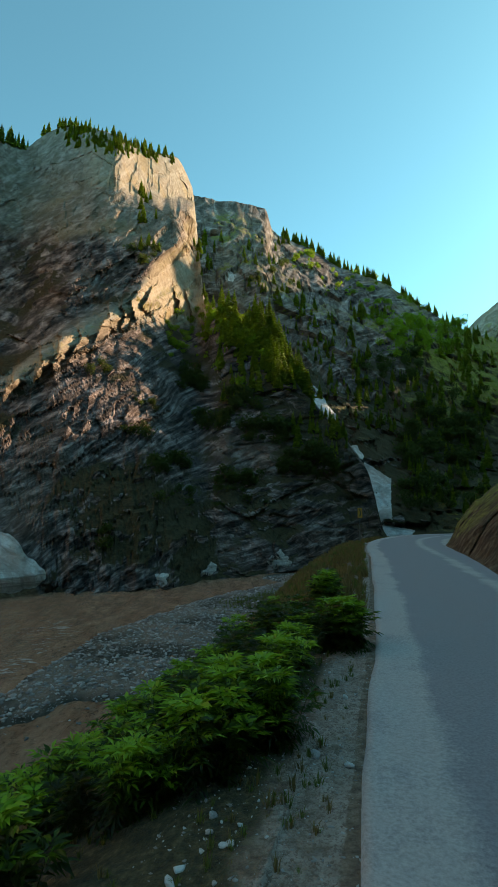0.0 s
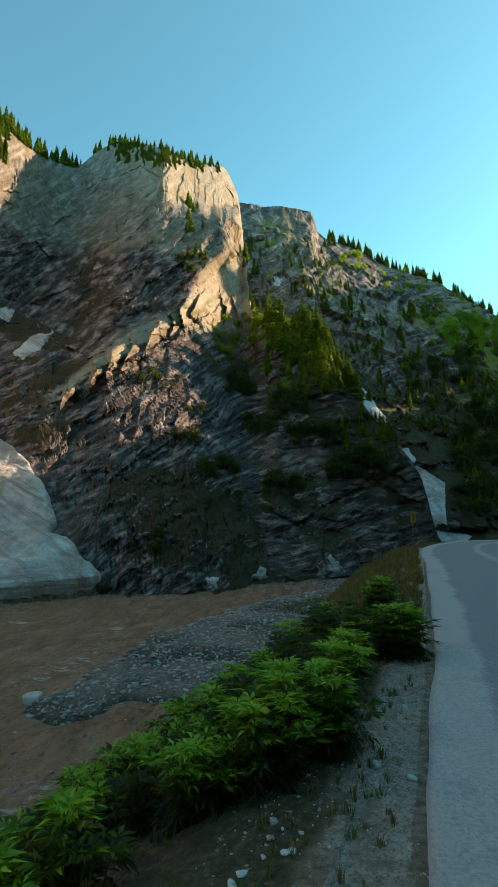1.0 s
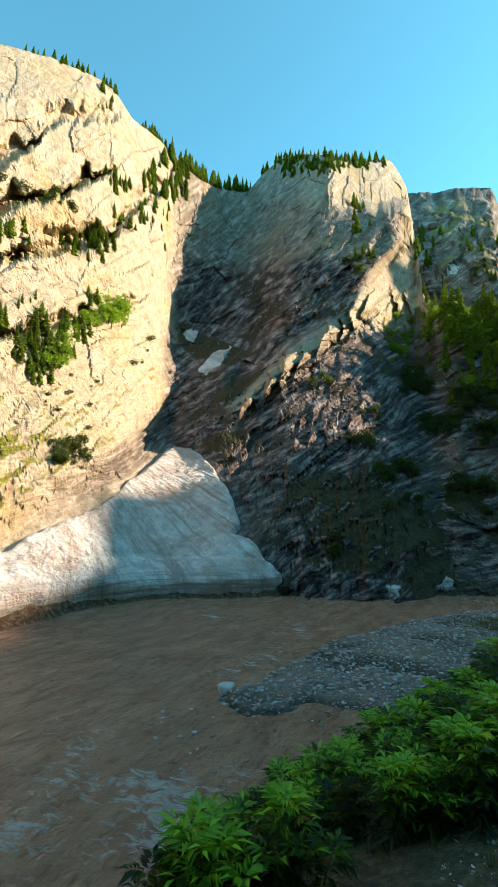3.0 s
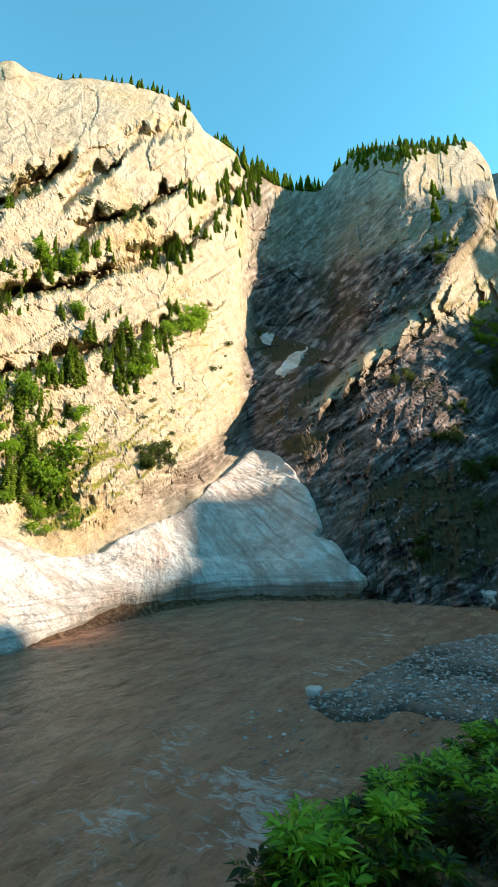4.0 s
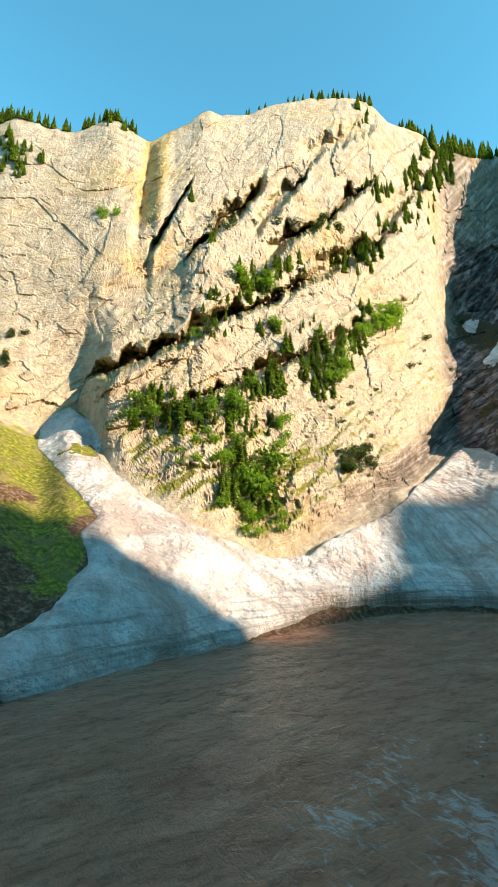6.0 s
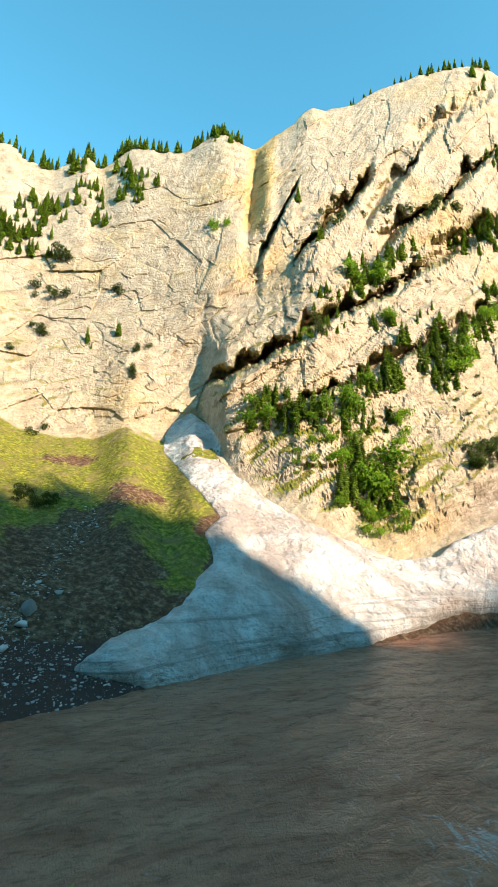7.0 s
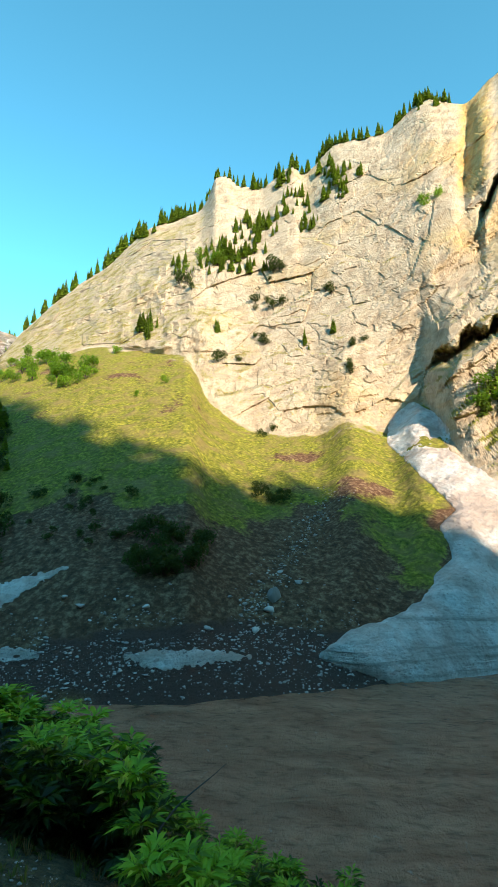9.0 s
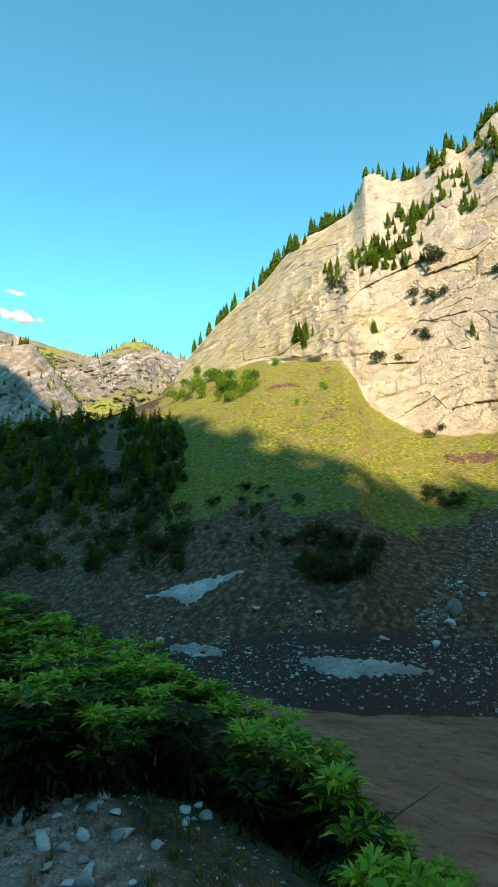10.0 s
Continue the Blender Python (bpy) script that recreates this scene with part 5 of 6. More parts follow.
plant_clusters([
    (62.6, 20.8, 1.5, 0.8, 6, 1.68, "d"), (111.4, 27.3, 8.8, 0.6, 30, 1.94, "l"), (117.5, 13.6, 4.6, 1.5, 38, 1.5, "b"), (110.8, 16.3, 0.5, 0.3, 2, 1.16, "b"),
    (105.2, 13.7, 0.6, 0.3, 2, 0.77, "b"), (108.5, 12.2, 0.5, 0.3, 2, 0.65, "b"), (106.8, 19.1, 1.3, 0.6, 9, 1.86, "s"), (133.1, 4.6, 8.5, 5.0, 85, 3.60, "s"), (132.0, 1.6, 11.0, 8.0, 300, 1.9, "d"), (124.5, 5.5, 4.0, 4.0, 40, 3.00, "s"),
    (127.2, 10.0, 3.7, 0.9, 10, 2.58, "s"), (104.5, -5.2, 4.2, 2.4, 46, 2.2, "d"), (93.0, 1.0, 2.0, 0.8, 12, 1.2, "d"), (113.0, -1.0, 6.0, 4.0, 26, 1.2, "d"), (93.7, 8.2, 1.2, 0.4, 3, 0.90, "d"), (18.3, 38.0, 6.2, 0.9, 90, 1.15, "s"),
    (11.3, 37.2, 2.2, 0.5, 26, 1.15, "s")], FRONT, front_el, front_az)
plant_clusters([
    (11.7, 32.3, 2.1, 1.3, 9, 2.19, "s"), (12.7, 27.6, 1.5, 0.8, 6, 1.42, "d"), (5.7, 28.6, 1.4, 1.1, 8, 2.06, "s"), (6.5, 20.2, 3.2, 1.8, 16, 1.2, "b"),
    (-0.5, 20.6, 3.8, 1.8, 46, 4.00, "s"), (-0.5, 18.3, 3.8, 2.2, 30, 2.6, "s"), (-4.6, 15.8, 2.2, 2.0, 26, 3.60, "s"), (6.0, 15.0, 1.6, 1.4, 14, 1.8, "d"), (17.0, 15.4, 1.3, 0.8, 4, 1.42, "d"),
    (0.5, 12.5, 1.8, 1.2, 14, 1.8, "d"), (11.7, 12.0, 1.2, 0.8, 6, 1.29, "d"), (3.2, 1.5, 7.1, 1.2, 14, 1.42, "d"), (17.1, -3.1, 1.9, 1.2, 5, 1.55, "d"),
    (42.4, 34.8, 1.2, 0.8, 7, 1.65, "s")], FRONT, front_el, front_az)
plant_clusters([
    (103.0, 25.6, 1.5, 0.7, 9, 1.4, "m"), (100.0, 27.2, 1.8, 0.9, 16, 1.6, "m"), (94.0, 30.4, 2.0, 1.0, 18, 1.7, "s"), (90.0, 32.4, 1.6, 0.9, 16, 1.8, "s"), (85.5, 35.0, 1.6, 0.8, 12, 1.8, "s"), (98.0, 35.0, 2.0, 0.4, 10, 1.6, "l"), (102.5, 33.0, 2.2, 0.4, 12, 1.8, "l"), (113.5, 25.5, 5.0, 0.5, 36, 1.8, "l"), (88.5, 36.5, 4.0, 0.3, 30, 1.6, "l"), (60.0, 24.0, 3.5, 1.3, 22, 1.6, "m"), (55.5, 27.2, 2.2, 0.8, 12, 1.8, "s"), (41.0, 30.8, 1.5, 0.8, 10, 1.8, "s"), (63.5, 12.6, 5.5, 1.2, 34, 2.3, "s"), (58.5, 4.0, 2.6, 2.2, 18, 3.0, "s"), (-3.0, 16.5, 4.5, 2.6, 46, 3.0, "s"), (-8.0, 8.5, 3.2, 3.5, 34, 2.6, "s"), (3.5, 21.0, 3.0, 1.6, 34, 1.1, "b"), (3.0, 20.6, 2.6, 1.2, 22, 2.4, "s"), (7.5, 19.0, 2.4, 1.6, 22, 0.9, "b"), (0.5, 16.0, 4.0, 3.0, 26, 2.0, "m"), (-6.5, 5.0, 3.0, 1.6, 34, 2.0, "d"), (-2.0, 8.5, 2.4, 1.0, 24, 2.0, "d"), (4.0, 10.0, 1.8, 0.8, 16, 1.8, "d"), (9.0, 5.0, 2.2, 0.7, 18, 1.6, "d"), (1.0, 3.5, 3.0, 0.6, 18, 1.6, "d"), (13.0, 8.6, 1.6, 0.5, 8, 1.4, "d"), (12.0, 29.0, 1.6, 0.6, 8, 1.5, "s"), (50.5, 31.6, 4.0, 0.7, 14, 1.2, "d"), (60.0, 32.0, 3.0, 0.6, 8, 0.9, "d"), (46.0, 12.0, 3.5, 3.0, 10, 0.9, "d"), (53.0, 21.5, 4.0, 0.8, 16, 1.8, "m"), (36.5, 30.0, 1.0, 3.0, 6, 1.2, "s")], FRONT, front_el, front_az)
plant_clusters([
    (34.2, 37.7, 2.7, 1.0, 24, 1.97, "s"), (18.0, 37.4, 3.6, 0.8, 70, 1.15, "s"), (30.0, 36.7, 3.4, 0.7, 14, 1.81, "s")], FRONT, front_el, front_az)
plant_clusters([(41.8, 21.8, 1.6, 1.0, 14, 2.2, 'b'), (45.6, 19.5, 1.7, 1.2, 16, 2.4, 'm'), (48.8, 14.9, 1.4, 1.4, 14, 2.3, 'm'), (57.1, 26.4, 2.0, 1.2, 18, 2.2, 'm'), (45.3, 27.6, 2.6, 0.7, 12, 2.0, 's'), (53.9, 15.6, 1.2, 1.6, 10, 2.8, 's'), (58.1, 14.6, 2.4, 0.8, 12, 2.2, 'm'), (45.6, 6.4, 2.0, 1.2, 14, 1.5, 'd'), (63.2, 20.2, 2.2, 0.6, 10, 1.5, 'm'), (53.5, 9.1, 0.8, 1.8, 8, 1.6, 'b'), (62.0, 6.3, 2.0, 0.8, 12, 1.3, 'b'), (37.0, 34.4, 2.2, 1.4, 18, 1.9, 's'), (56.2, 1.3, 2.4, 1.0, 12, 1.8, 'm')], FRONT, front_el, front_az)
plant_clusters([
    (-5.2, 30.2, 2.4, 0.7, 19, 1.32, "s"), (-10.8, 27.3, 4.0, 0.6, 36, 1.32, "l"), (-17.2, 23.9, 3.7, 0.6, 33, 1.21, "l"), (-22.4, 20.3, 2.9, 0.5, 25, 1.10, "l"),
    (-6.8, 27.6, 1.7, 0.8, 17, 0.78, "b"), (-1.7, 28.6, 2.7, 1.1, 14, 1.32, "s"), (-6.1, 23.2, 0.7, 0.7, 5, 1.86, "s"), (-13.9, 21.6, 1.9, 0.9, 16, 1.86, "s"),
    (-18.2, 19.4, 3.0, 1.2, 39, 1.07, "b"), (-21.1, 17.6, 3.5, 1.3, 30, 1.75, "s"), (-24.9, 15.1, 1.9, 1.0, 19, 1.65, "s"), (-16.2, 15.3, 3.1, 1.5, 25, 1.42, "d"),
    (-11.1, 13.8, 1.9, 1.3, 11, 1.65, "s")], RIGHT, right_el, right_az)
plant_clusters([
    (-22.5, 11.2, 3.4, 1.8, 25, 1.42, "d"), (-21.0, 7.2, 4.0, 2.4, 56, 1.68, "d"), (-21.5, 4.0, 4.2, 4.0, 64, 2.21, "s"), (-22.0, 12.0, 4.0, 3.0, 47, 1.87, "s"), (-11.0, 16.0, 3.0, 4.0, 36, 1.87, "s"), (-12.1, 25.2, 3.3, 1.4, 30, 0.64, "b"), (-17.1, 21.9, 3.7, 1.2, 35, 0.64, "b"),
    (-25.7, 17.9, 1.6, 0.6, 14, 1.21, "s"), (-17.0, 12.0, 5.0, 3.0, 60, 1.7, "s"), (-21.0, 5.0, 4.0, 5.0, 80, 1.6, "d"), (-20.0, 18.0, 4.0, 1.6, 40, 1.2, "b"), (-7.0, 20.0, 3.0, 3.0, 40, 1.5, "s"), (-3.0, 24.5, 3.0, 1.5, 26, 1.2, "s"), (-2.7, 26.3, 2.7, 1.2, 12, 0.92, "d"), (4.8, 28.5, 1.4, 1.4, 11, 1.43, "s")], RIGHT, right_el, right_az)
plant_clusters([(126, 90, 6, 0.1, 60, 0.55, "l"), (127, 15.5, 4, 1.6, 60, 0.5, "s"), (124, 15, 2.5, 1.2, 30, 0.5, "s")], FAR, far_el, np.arange(112, 165.1, 0.25), False)
plant_clusters([(136, 90, 4, 0.1, 24, 0.9, "l"), (136, 12, 4, 2.5, 40, 0.8, "s")], WEST, west_el, np.arange(128, 165.1, 0.25), False)
# unseen spruces added on the crest behind the road to throw shadows on the meadow
for k in range(14):
    a = -47.0 - 0.75 * k + tree_rng.uniform(-0.4, 0.4)
    stand("s", tree_rng.randrange(5), spot(SOUTH, south_el, south_az, a, 90.0), tree_rng.uniform(4.0, 8.0), tree_rng.uniform(0, 6.3), 1.3)


def scatter_mesh(name, items, arrays, pick, material):
    vs, fs, base = [], [], 0
    for p, size, turn, wide, *_ in items:
        v, f = arrays[tree_rng.randrange(len(arrays))][pick]
        v = np.array(v)
        c, s = math.cos(turn), math.sin(turn)
        q = np.stack([(v[:, 0] * c - v[:, 1] * s) * size * wide + p.x, (v[:, 0] * s + v[:, 1] * c) * size * wide + p.y, v[:, 2] * size + p.z], 1)
        vs.append(q)
        fs.append(np.array(f) + base)
        base += len(v)
    return new(name, mesh_of(name, np.concatenate(vs), np.concatenate(fs), material, False))


wood = tagged(scatter_mesh("spruce_wood", far_spruces, SPRUCES, 1, NEEDLES), "Distant dark spruces along ridges and ledges", "trees", kind="stuff")
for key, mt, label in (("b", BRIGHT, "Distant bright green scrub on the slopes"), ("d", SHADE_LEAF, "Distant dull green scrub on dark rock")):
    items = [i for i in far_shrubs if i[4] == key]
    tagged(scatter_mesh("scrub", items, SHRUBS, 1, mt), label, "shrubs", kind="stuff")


# ---- plants of the bank ----
def plant_arrays(seed):
    """Stems and pinnate leaves of a tall leafy herb, one metre high."""
    r = random.Random(seed)
    sv, sf, lv, lf = [], [], [], []

    def tube(p0, p1, w0, w1):
        d = (p1 - p0).normalized()
        s = d.cross(Vector((0.3, 0.9, 0.1))).normalized()
        u = d.cross(s)
        b = len(sv)
        for p, w in ((p0, w0), (p1, w1)):
            for k in range(3):
                a = k * 2.0944
                sv.append(tuple(p + (s * math.cos(a) + u * math.sin(a)) * w))
        for k in range(3):
            sf.append((b + k, b + (k + 1) % 3, b + 3 + (k + 1) % 3, b + 3 + k))

    def leaflet(p, t, up, L, w):
        s = t.cross(up).normalized()
        n = s.cross(t).normalized()
        b = len(lv)
        tip = p + t * L - n * L * 0.22
        for q in (p, p + t * L * 0.38 + s * w + n * 0.012, p + t * L * 0.42 - n * 0.004, p + t * L * 0.38 - s * w + n * 0.012, tip):
            lv.append(tuple(q))
        lf.extend(((b, b + 2, b + 1), (b, b + 3, b + 2), (b + 1, b + 2, b + 4), (b + 2, b + 3, b + 4)))

    for st in range(r.randint(7, 9)):
        a = r.uniform(0, 6.3)
        base = Vector((math.cos(a), math.sin(a), 0)) * r.uniform(0.03, 0.26)
        top = base * r.uniform(1.2, 2.1) + Vector((0, 0, r.uniform(0.5, 0.9)))
        mid_p = base.lerp(top, 0.5) + Vector((0, 0, 0.03))
        tube(base - Vector((0, 0, 0.1)), mid_p, 0.009, 0.007)
        tube(mid_p, top, 0.007, 0.003)
        nodes = 6
        for k in range(nodes):
            u = 0.18 + 0.82 * k / (nodes - 1)
            p = base.lerp(top, u)
            for side in ((0, 1) if k < nodes - 1 else (0, 1, 2, 3)):
                aa = a + k * 1.571 + side * (math.pi if k < nodes - 1 else 1.571) + r.uniform(-0.35, 0.35)
                rise = -0.15 + 1.0 * u * u + r.uniform(-0.2, 0.2)
                out = Vector((math.cos(aa), math.sin(aa), rise)).normalized()
                L = r.uniform(0.20, 0.32) * (1.1 - 0.45 * u)
                end = p + out * L - Vector((0, 0, L * 0.30))
                mid_r = p.lerp(end, 0.5) + Vector((0, 0, L * 0.10))
                up = Vector((0, 0, 1)) - out * out.z
                up.normalize()
                sd = out.cross(up)
                for q in range(4):
                    t0 = 0.22 + 0.24 * q
                    m = (p * (1 - t0) + end * t0) + (mid_r - p.lerp(end, 0.5)) * (4 * t0 * (1 - t0))
                    for sgn in (-1, 1):
                        t = (out * 0.65 + sd * sgn * 0.9 - Vector((0, 0, r.uniform(-0.05, 0.45)))).normalized()
                        leaflet(m, t, up, r.uniform(0.12, 0.19), r.uniform(0.017, 0.027))
                leaflet(end, (out - Vector((0, 0, 0.3))).normalized(), up, r.uniform(0.13, 0.20), r.uniform(0.018, 0.028))
    return (sv, sf), (lv, lf)


plant_protos = []
PLANTS = [plant_arrays(900 + k) for k in range(5)]
for k in range(5):
    (sv, sf), (lv, lf) = PLANTS[k]
    ob = new("leafy_plant")
    tagged(ob, "Tall green herb with long pointed leaflets on the bank", "plant", group="bank plants")
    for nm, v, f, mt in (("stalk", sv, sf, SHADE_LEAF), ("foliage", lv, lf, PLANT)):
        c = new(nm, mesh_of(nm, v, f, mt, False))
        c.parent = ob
    plant_protos.append([ob, True])


def put_plant(x, y, h, turn, lean=0.0):
    slot = plant_protos[tree_rng.randrange(5)]
    ob = slot[0]
    if slot[1]:
        slot[1] = False
    else:
        ob = copy_thing(ob, Matrix.Identity(4))
    ob.matrix_basis = Matrix.Translation((x, y, ground_at(x, y) - 0.02)) @ Matrix.Rotation(turn, 4, "Z") @ Matrix.Rotation(lean, 4, "X") @ Matrix.Diagonal((h, h, h, 1))


def along_crest(t):
    """A point t of the way along the crest (0 far up the road, 1 behind) and the way down to the river."""
    line = np.array(CREST)
    seg = np.concatenate([[0], np.cumsum(np.hypot(*np.diff(line, axis=0).T))])
    q = t * seg[-1]
    x, y = np.interp(q, seg, line[:, 0]), np.interp(q, seg, line[:, 1])
    x1, y1 = np.interp(q + 0.4, seg, line[:, 0]), np.interp(q + 0.4, seg, line[:, 1])
    x0, y0 = np.interp(q - 0.4, seg, line[:, 0]), np.interp(q - 0.4, seg, line[:, 1])
    tx, ty = x1 - x0, y1 - y0
    ln = math.hypot(tx, ty)
    return x, y, ty / ln, -tx / ln


count = 0
plant_rng = random.Random(23)
cand = np.random.default_rng(8)
cx_, cy_ = cand.uniform(-10, 5, 30000), cand.uniform(-12, 26, 30000)
cz_, cs_, cb_ = ground_height(cx_, cy_)
for x, y, s_ in zip(cx_, cy_, cs_):
    dist = math.hypot(x, y)
    bearing = math.degrees(math.atan2(-x, y))
    lo = (0.1 if bearing < 40 else 0.45) + 0.25 * math.sin(y * 1.7)
    if bearing > 104:
        lo = -0.7
    hi = 5.0 if y > 5 else 3.0
    if not lo < s_ < hi or dist < 1.5 or (bearing > 104 and dist < 2.9) or (bearing > 112 and dist < 3.3) or (bearing > 120 and dist < 4.2) or y > 9.5 + 2.0 * math.sin(x * 5):
        continue
    if bearing < 24 and dist < 3.3:                      # only short grass beside the viewpoint
        continue
    if 36 < bearing < 86:                                # a bare steep stretch under the viewpoint
        continue
    if plant_rng.random() > min(1.0, 5.0 / dist + 0.2) * 0.11 * (1.5 if bearing > 100 else 1.0):
        continue
    h = plant_rng.uniform(0.45, 0.8)
    if bearing < 36:
        h *= 0.85
    elif bearing < 112:
        h *= 0.68
    else:
        h *= 0.85
    if count < 290 and dist < 11:
        put_plant(x, y, h, plant_rng.uniform(0, 6.3), plant_rng.uniform(-0.12, 0.12))
        count += 1
    else:
        far_plants.append((Vector((x, y, ground_at(x, y) - 0.02)), h, plant_rng.uniform(0, 6.3), 1.0))
if far_plants:
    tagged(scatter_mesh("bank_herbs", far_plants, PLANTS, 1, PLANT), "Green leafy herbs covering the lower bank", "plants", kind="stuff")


# ---- stones ----
def stone_arrays(seed, sub=2):
    r = random.Random(seed)
    bm = bmesh.new()
    bmesh.ops.create_icosphere(bm, subdivisions=sub, radius=0.5)
    sx, sy, sz = r.uniform(0.8, 1.2), r.uniform(0.6, 1.0), r.uniform(0.4, 0.7)
    off = Vector((r.uniform(0, 50), r.uniform(0, 50), r.uniform(0, 50)))
    cuts = [(Vector((r.gauss(0, 1), r.gauss(0, 1), r.gauss(0, 1))).normalized(), r.uniform(0.18, 0.36)) for _ in range(11)]
    for v in bm.verts:
        p = v.co.copy()
        for n, d in cuts:
            if p.dot(n) > d:
                p -= n * (p.dot(n) - d) * 0.97
        p *= 1 + 0.12 * noise.noise(p * 3 + off)
        v.co = Vector((p.x * sx, p.y * sy, p.z * sz))
    vs = [tuple(v.co) for v in bm.verts]
    fs = [tuple(v.index for v in f.verts) for f in bm.faces]
    bm.free()
    return vs, fs


STONES = [stone_arrays(40 + k) for k in range(7)]
PEBBLES = [stone_arrays(60 + k, 1) for k in range(10)]
stone_meshes = [mesh_of("stone", v, f, STONE, False) for v, f in STONES]
wet_meshes = [mesh_of("stone", v, f, WET_STONE, False) for v, f in STONES]
stone_rng = random.Random(77)


def put_stone(x, y, size, label, z=None, name="stone", group="", wet=False):
    ob = new(name, (wet_meshes if wet else stone_meshes)[stone_rng.randrange(7)])
    zz = ground_at(x, y) if z is None else z
    ob.matrix_basis = Matrix.Translation((x, y, zz + 0.10 * size)) @ Euler((stone_rng.uniform(-0.3, 0.3), stone_rng.uniform(-0.3, 0.3), stone_rng.uniform(0, 6.3))).to_matrix().to_4x4() @ Matrix.Diagonal((size, size, size, 1))
    return tagged(ob, label, "stone", group=group)


put_stone(-11.1, 21.0, 1.15, "Pale grey rounded boulder standing in the river", WATER + 0.02, "boulder")
for _ in range(40):
    while True:
        x, y = stone_rng.uniform(-4.5, 1.6), stone_rng.uniform(-4.5, 7)
        gs = float(ground_height(np.array([x]), np.array([y]))[1][0])
        rs = float(polyline_side(np.array([x]), np.array([y]), ROAD_LEFT)[0])
        if -2.4 < gs < 0.9 and rs > 0.1 and math.hypot(x, y) > 1.0 and (gs > -0.9 or y < 0):
            break
    put_stone(x, y, stone_rng.choice((0.04, 0.05, 0.06, 0.08, 0.11)) * stone_rng.uniform(0.8, 1.3), "Pale angular stone lying on the gravel verge", group="verge stones")
for _ in range(90):
    while True:
        x, y = stone_rng.uniform(-3.6, -1.2), stone_rng.uniform(-3.6, -1.2)
        gs = float(ground_height(np.array([x]), np.array([y]))[1][0])
        if -2.6 < gs < 0.2 and math.hypot(x, y) > 2.0:
            break
    put_stone(x, y, stone_rng.choice((0.05, 0.06, 0.08, 0.10, 0.13)) * stone_rng.uniform(0.8, 1.2), "Pale broken stone lying on the gravel verge", group="verge stones")
for x0, x1, y0, y1, n, sizes in ((-3.6, -2.0, -4.3, -2.1, 70, (0.06, 0.08, 0.11, 0.14)), (-1.6, 0.1, 2.2, 6.0, 24, (0.04, 0.05, 0.07, 0.09))):
    qx, qy = np.random.default_rng(n).uniform(x0, x1, 600), np.random.default_rng(n + 1).uniform(y0, y1, 600)
    qz, qs, qb = ground_height(qx, qy)
    fit = np.where((qs > -1.5) & (qs < 0.7))[0][:n]
    for i in fit:
        put_stone(float(qx[i]), float(qy[i]), stone_rng.choice(sizes) * stone_rng.uniform(0.8, 1.25), "Pale broken stone half sunk in the earth of the verge", float(qz[i]), group="verge stones")
for _ in range(20):
    while True:
        x, y = stone_rng.uniform(-11, 4), stone_rng.uniform(18, 50)
        gz1, gs, gb = ground_height(np.array([x]), np.array([y]))
        if gz1[0] > WATER - 0.05 and gs[0] > 6.5:
            break
    put_stone(x, y, stone_rng.uniform(0.18, 0.5), "Grey river stone on the gravel bar", group="bar stones")
for cx, cy, n in ((-11.1, 17.0, 18), (-9.6, 16.4, 12), (-9.6, 15.0, 9), (-5.6, 19.5, 11), (-7.4, 18.5, 2)):
    for _ in range(n):
        x, y = cx + stone_rng.gauss(0, 0.9), cy + stone_rng.gauss(0, 0.6)
        put_stone(x, y, stone_rng.uniform(0.10, 0.30), "Wet dark stone breaking the river surface", max(ground_at(x, y), WATER - 0.02), group="river stones", wet=stone_rng.random() < 0.75)
# boulders and scree of the far slope
for a, e, size in ((93.3, -9.6, 1.5), (93.9, -11.0, 0.9), (96.5, -10.4, 0.6), (115.2, -9.3, 0.7), (113.5, -10.2, 0.7), (98, -9.6, 0.5), (95.2, -13.0, 0.7), (123.6, -13.2, 0.8), (92.4, -7.0, 0.5), (88.5, -3.0, 0.5), (100.4, -12.8, 0.5), (107, -10.5, 0.5), (90.6, -8.0, 0.7)):
    p = spot(FRONT, front_el, front_az, a, e)
    put_stone(p.x, p.y, size, "Pale boulder lying on the far stony slope", p.z, "boulder", "slope boulders")
standing = bpy.data.objects["boulder.001"]
standing.matrix_basis = standing.matrix_basis @ Matrix.Diagonal((0.8, 0.8, 2.2, 1))


def pebble_field(name, label, spots):
    vs, fs, base = [], [], 0
    for x, y, z, size in spots:
        v, f = PEBBLES[stone_rng.randrange(10)]
        v = np.array(v) * size * np.array([stone_rng.uniform(0.8, 1.5), stone_rng.uniform(0.7, 1.1), stone_rng.uniform(0.6, 1.0)])
        a = stone_rng.uniform(0, 6.3)
        c, s = math.cos(a), math.sin(a)
        vs.append(np.stack([v[:, 0] * c - v[:, 1] * s + x, v[:, 0] * s + v[:, 1] * c + y, v[:, 2] + z + 0.05 * size], 1))
        fs.append(np.array(f) + base)
        base += len(v)
    tagged(new(name, mesh_of(name, np.concatenate(vs), np.concatenate(fs), STONE, False)), label, "stones", kind="stuff")


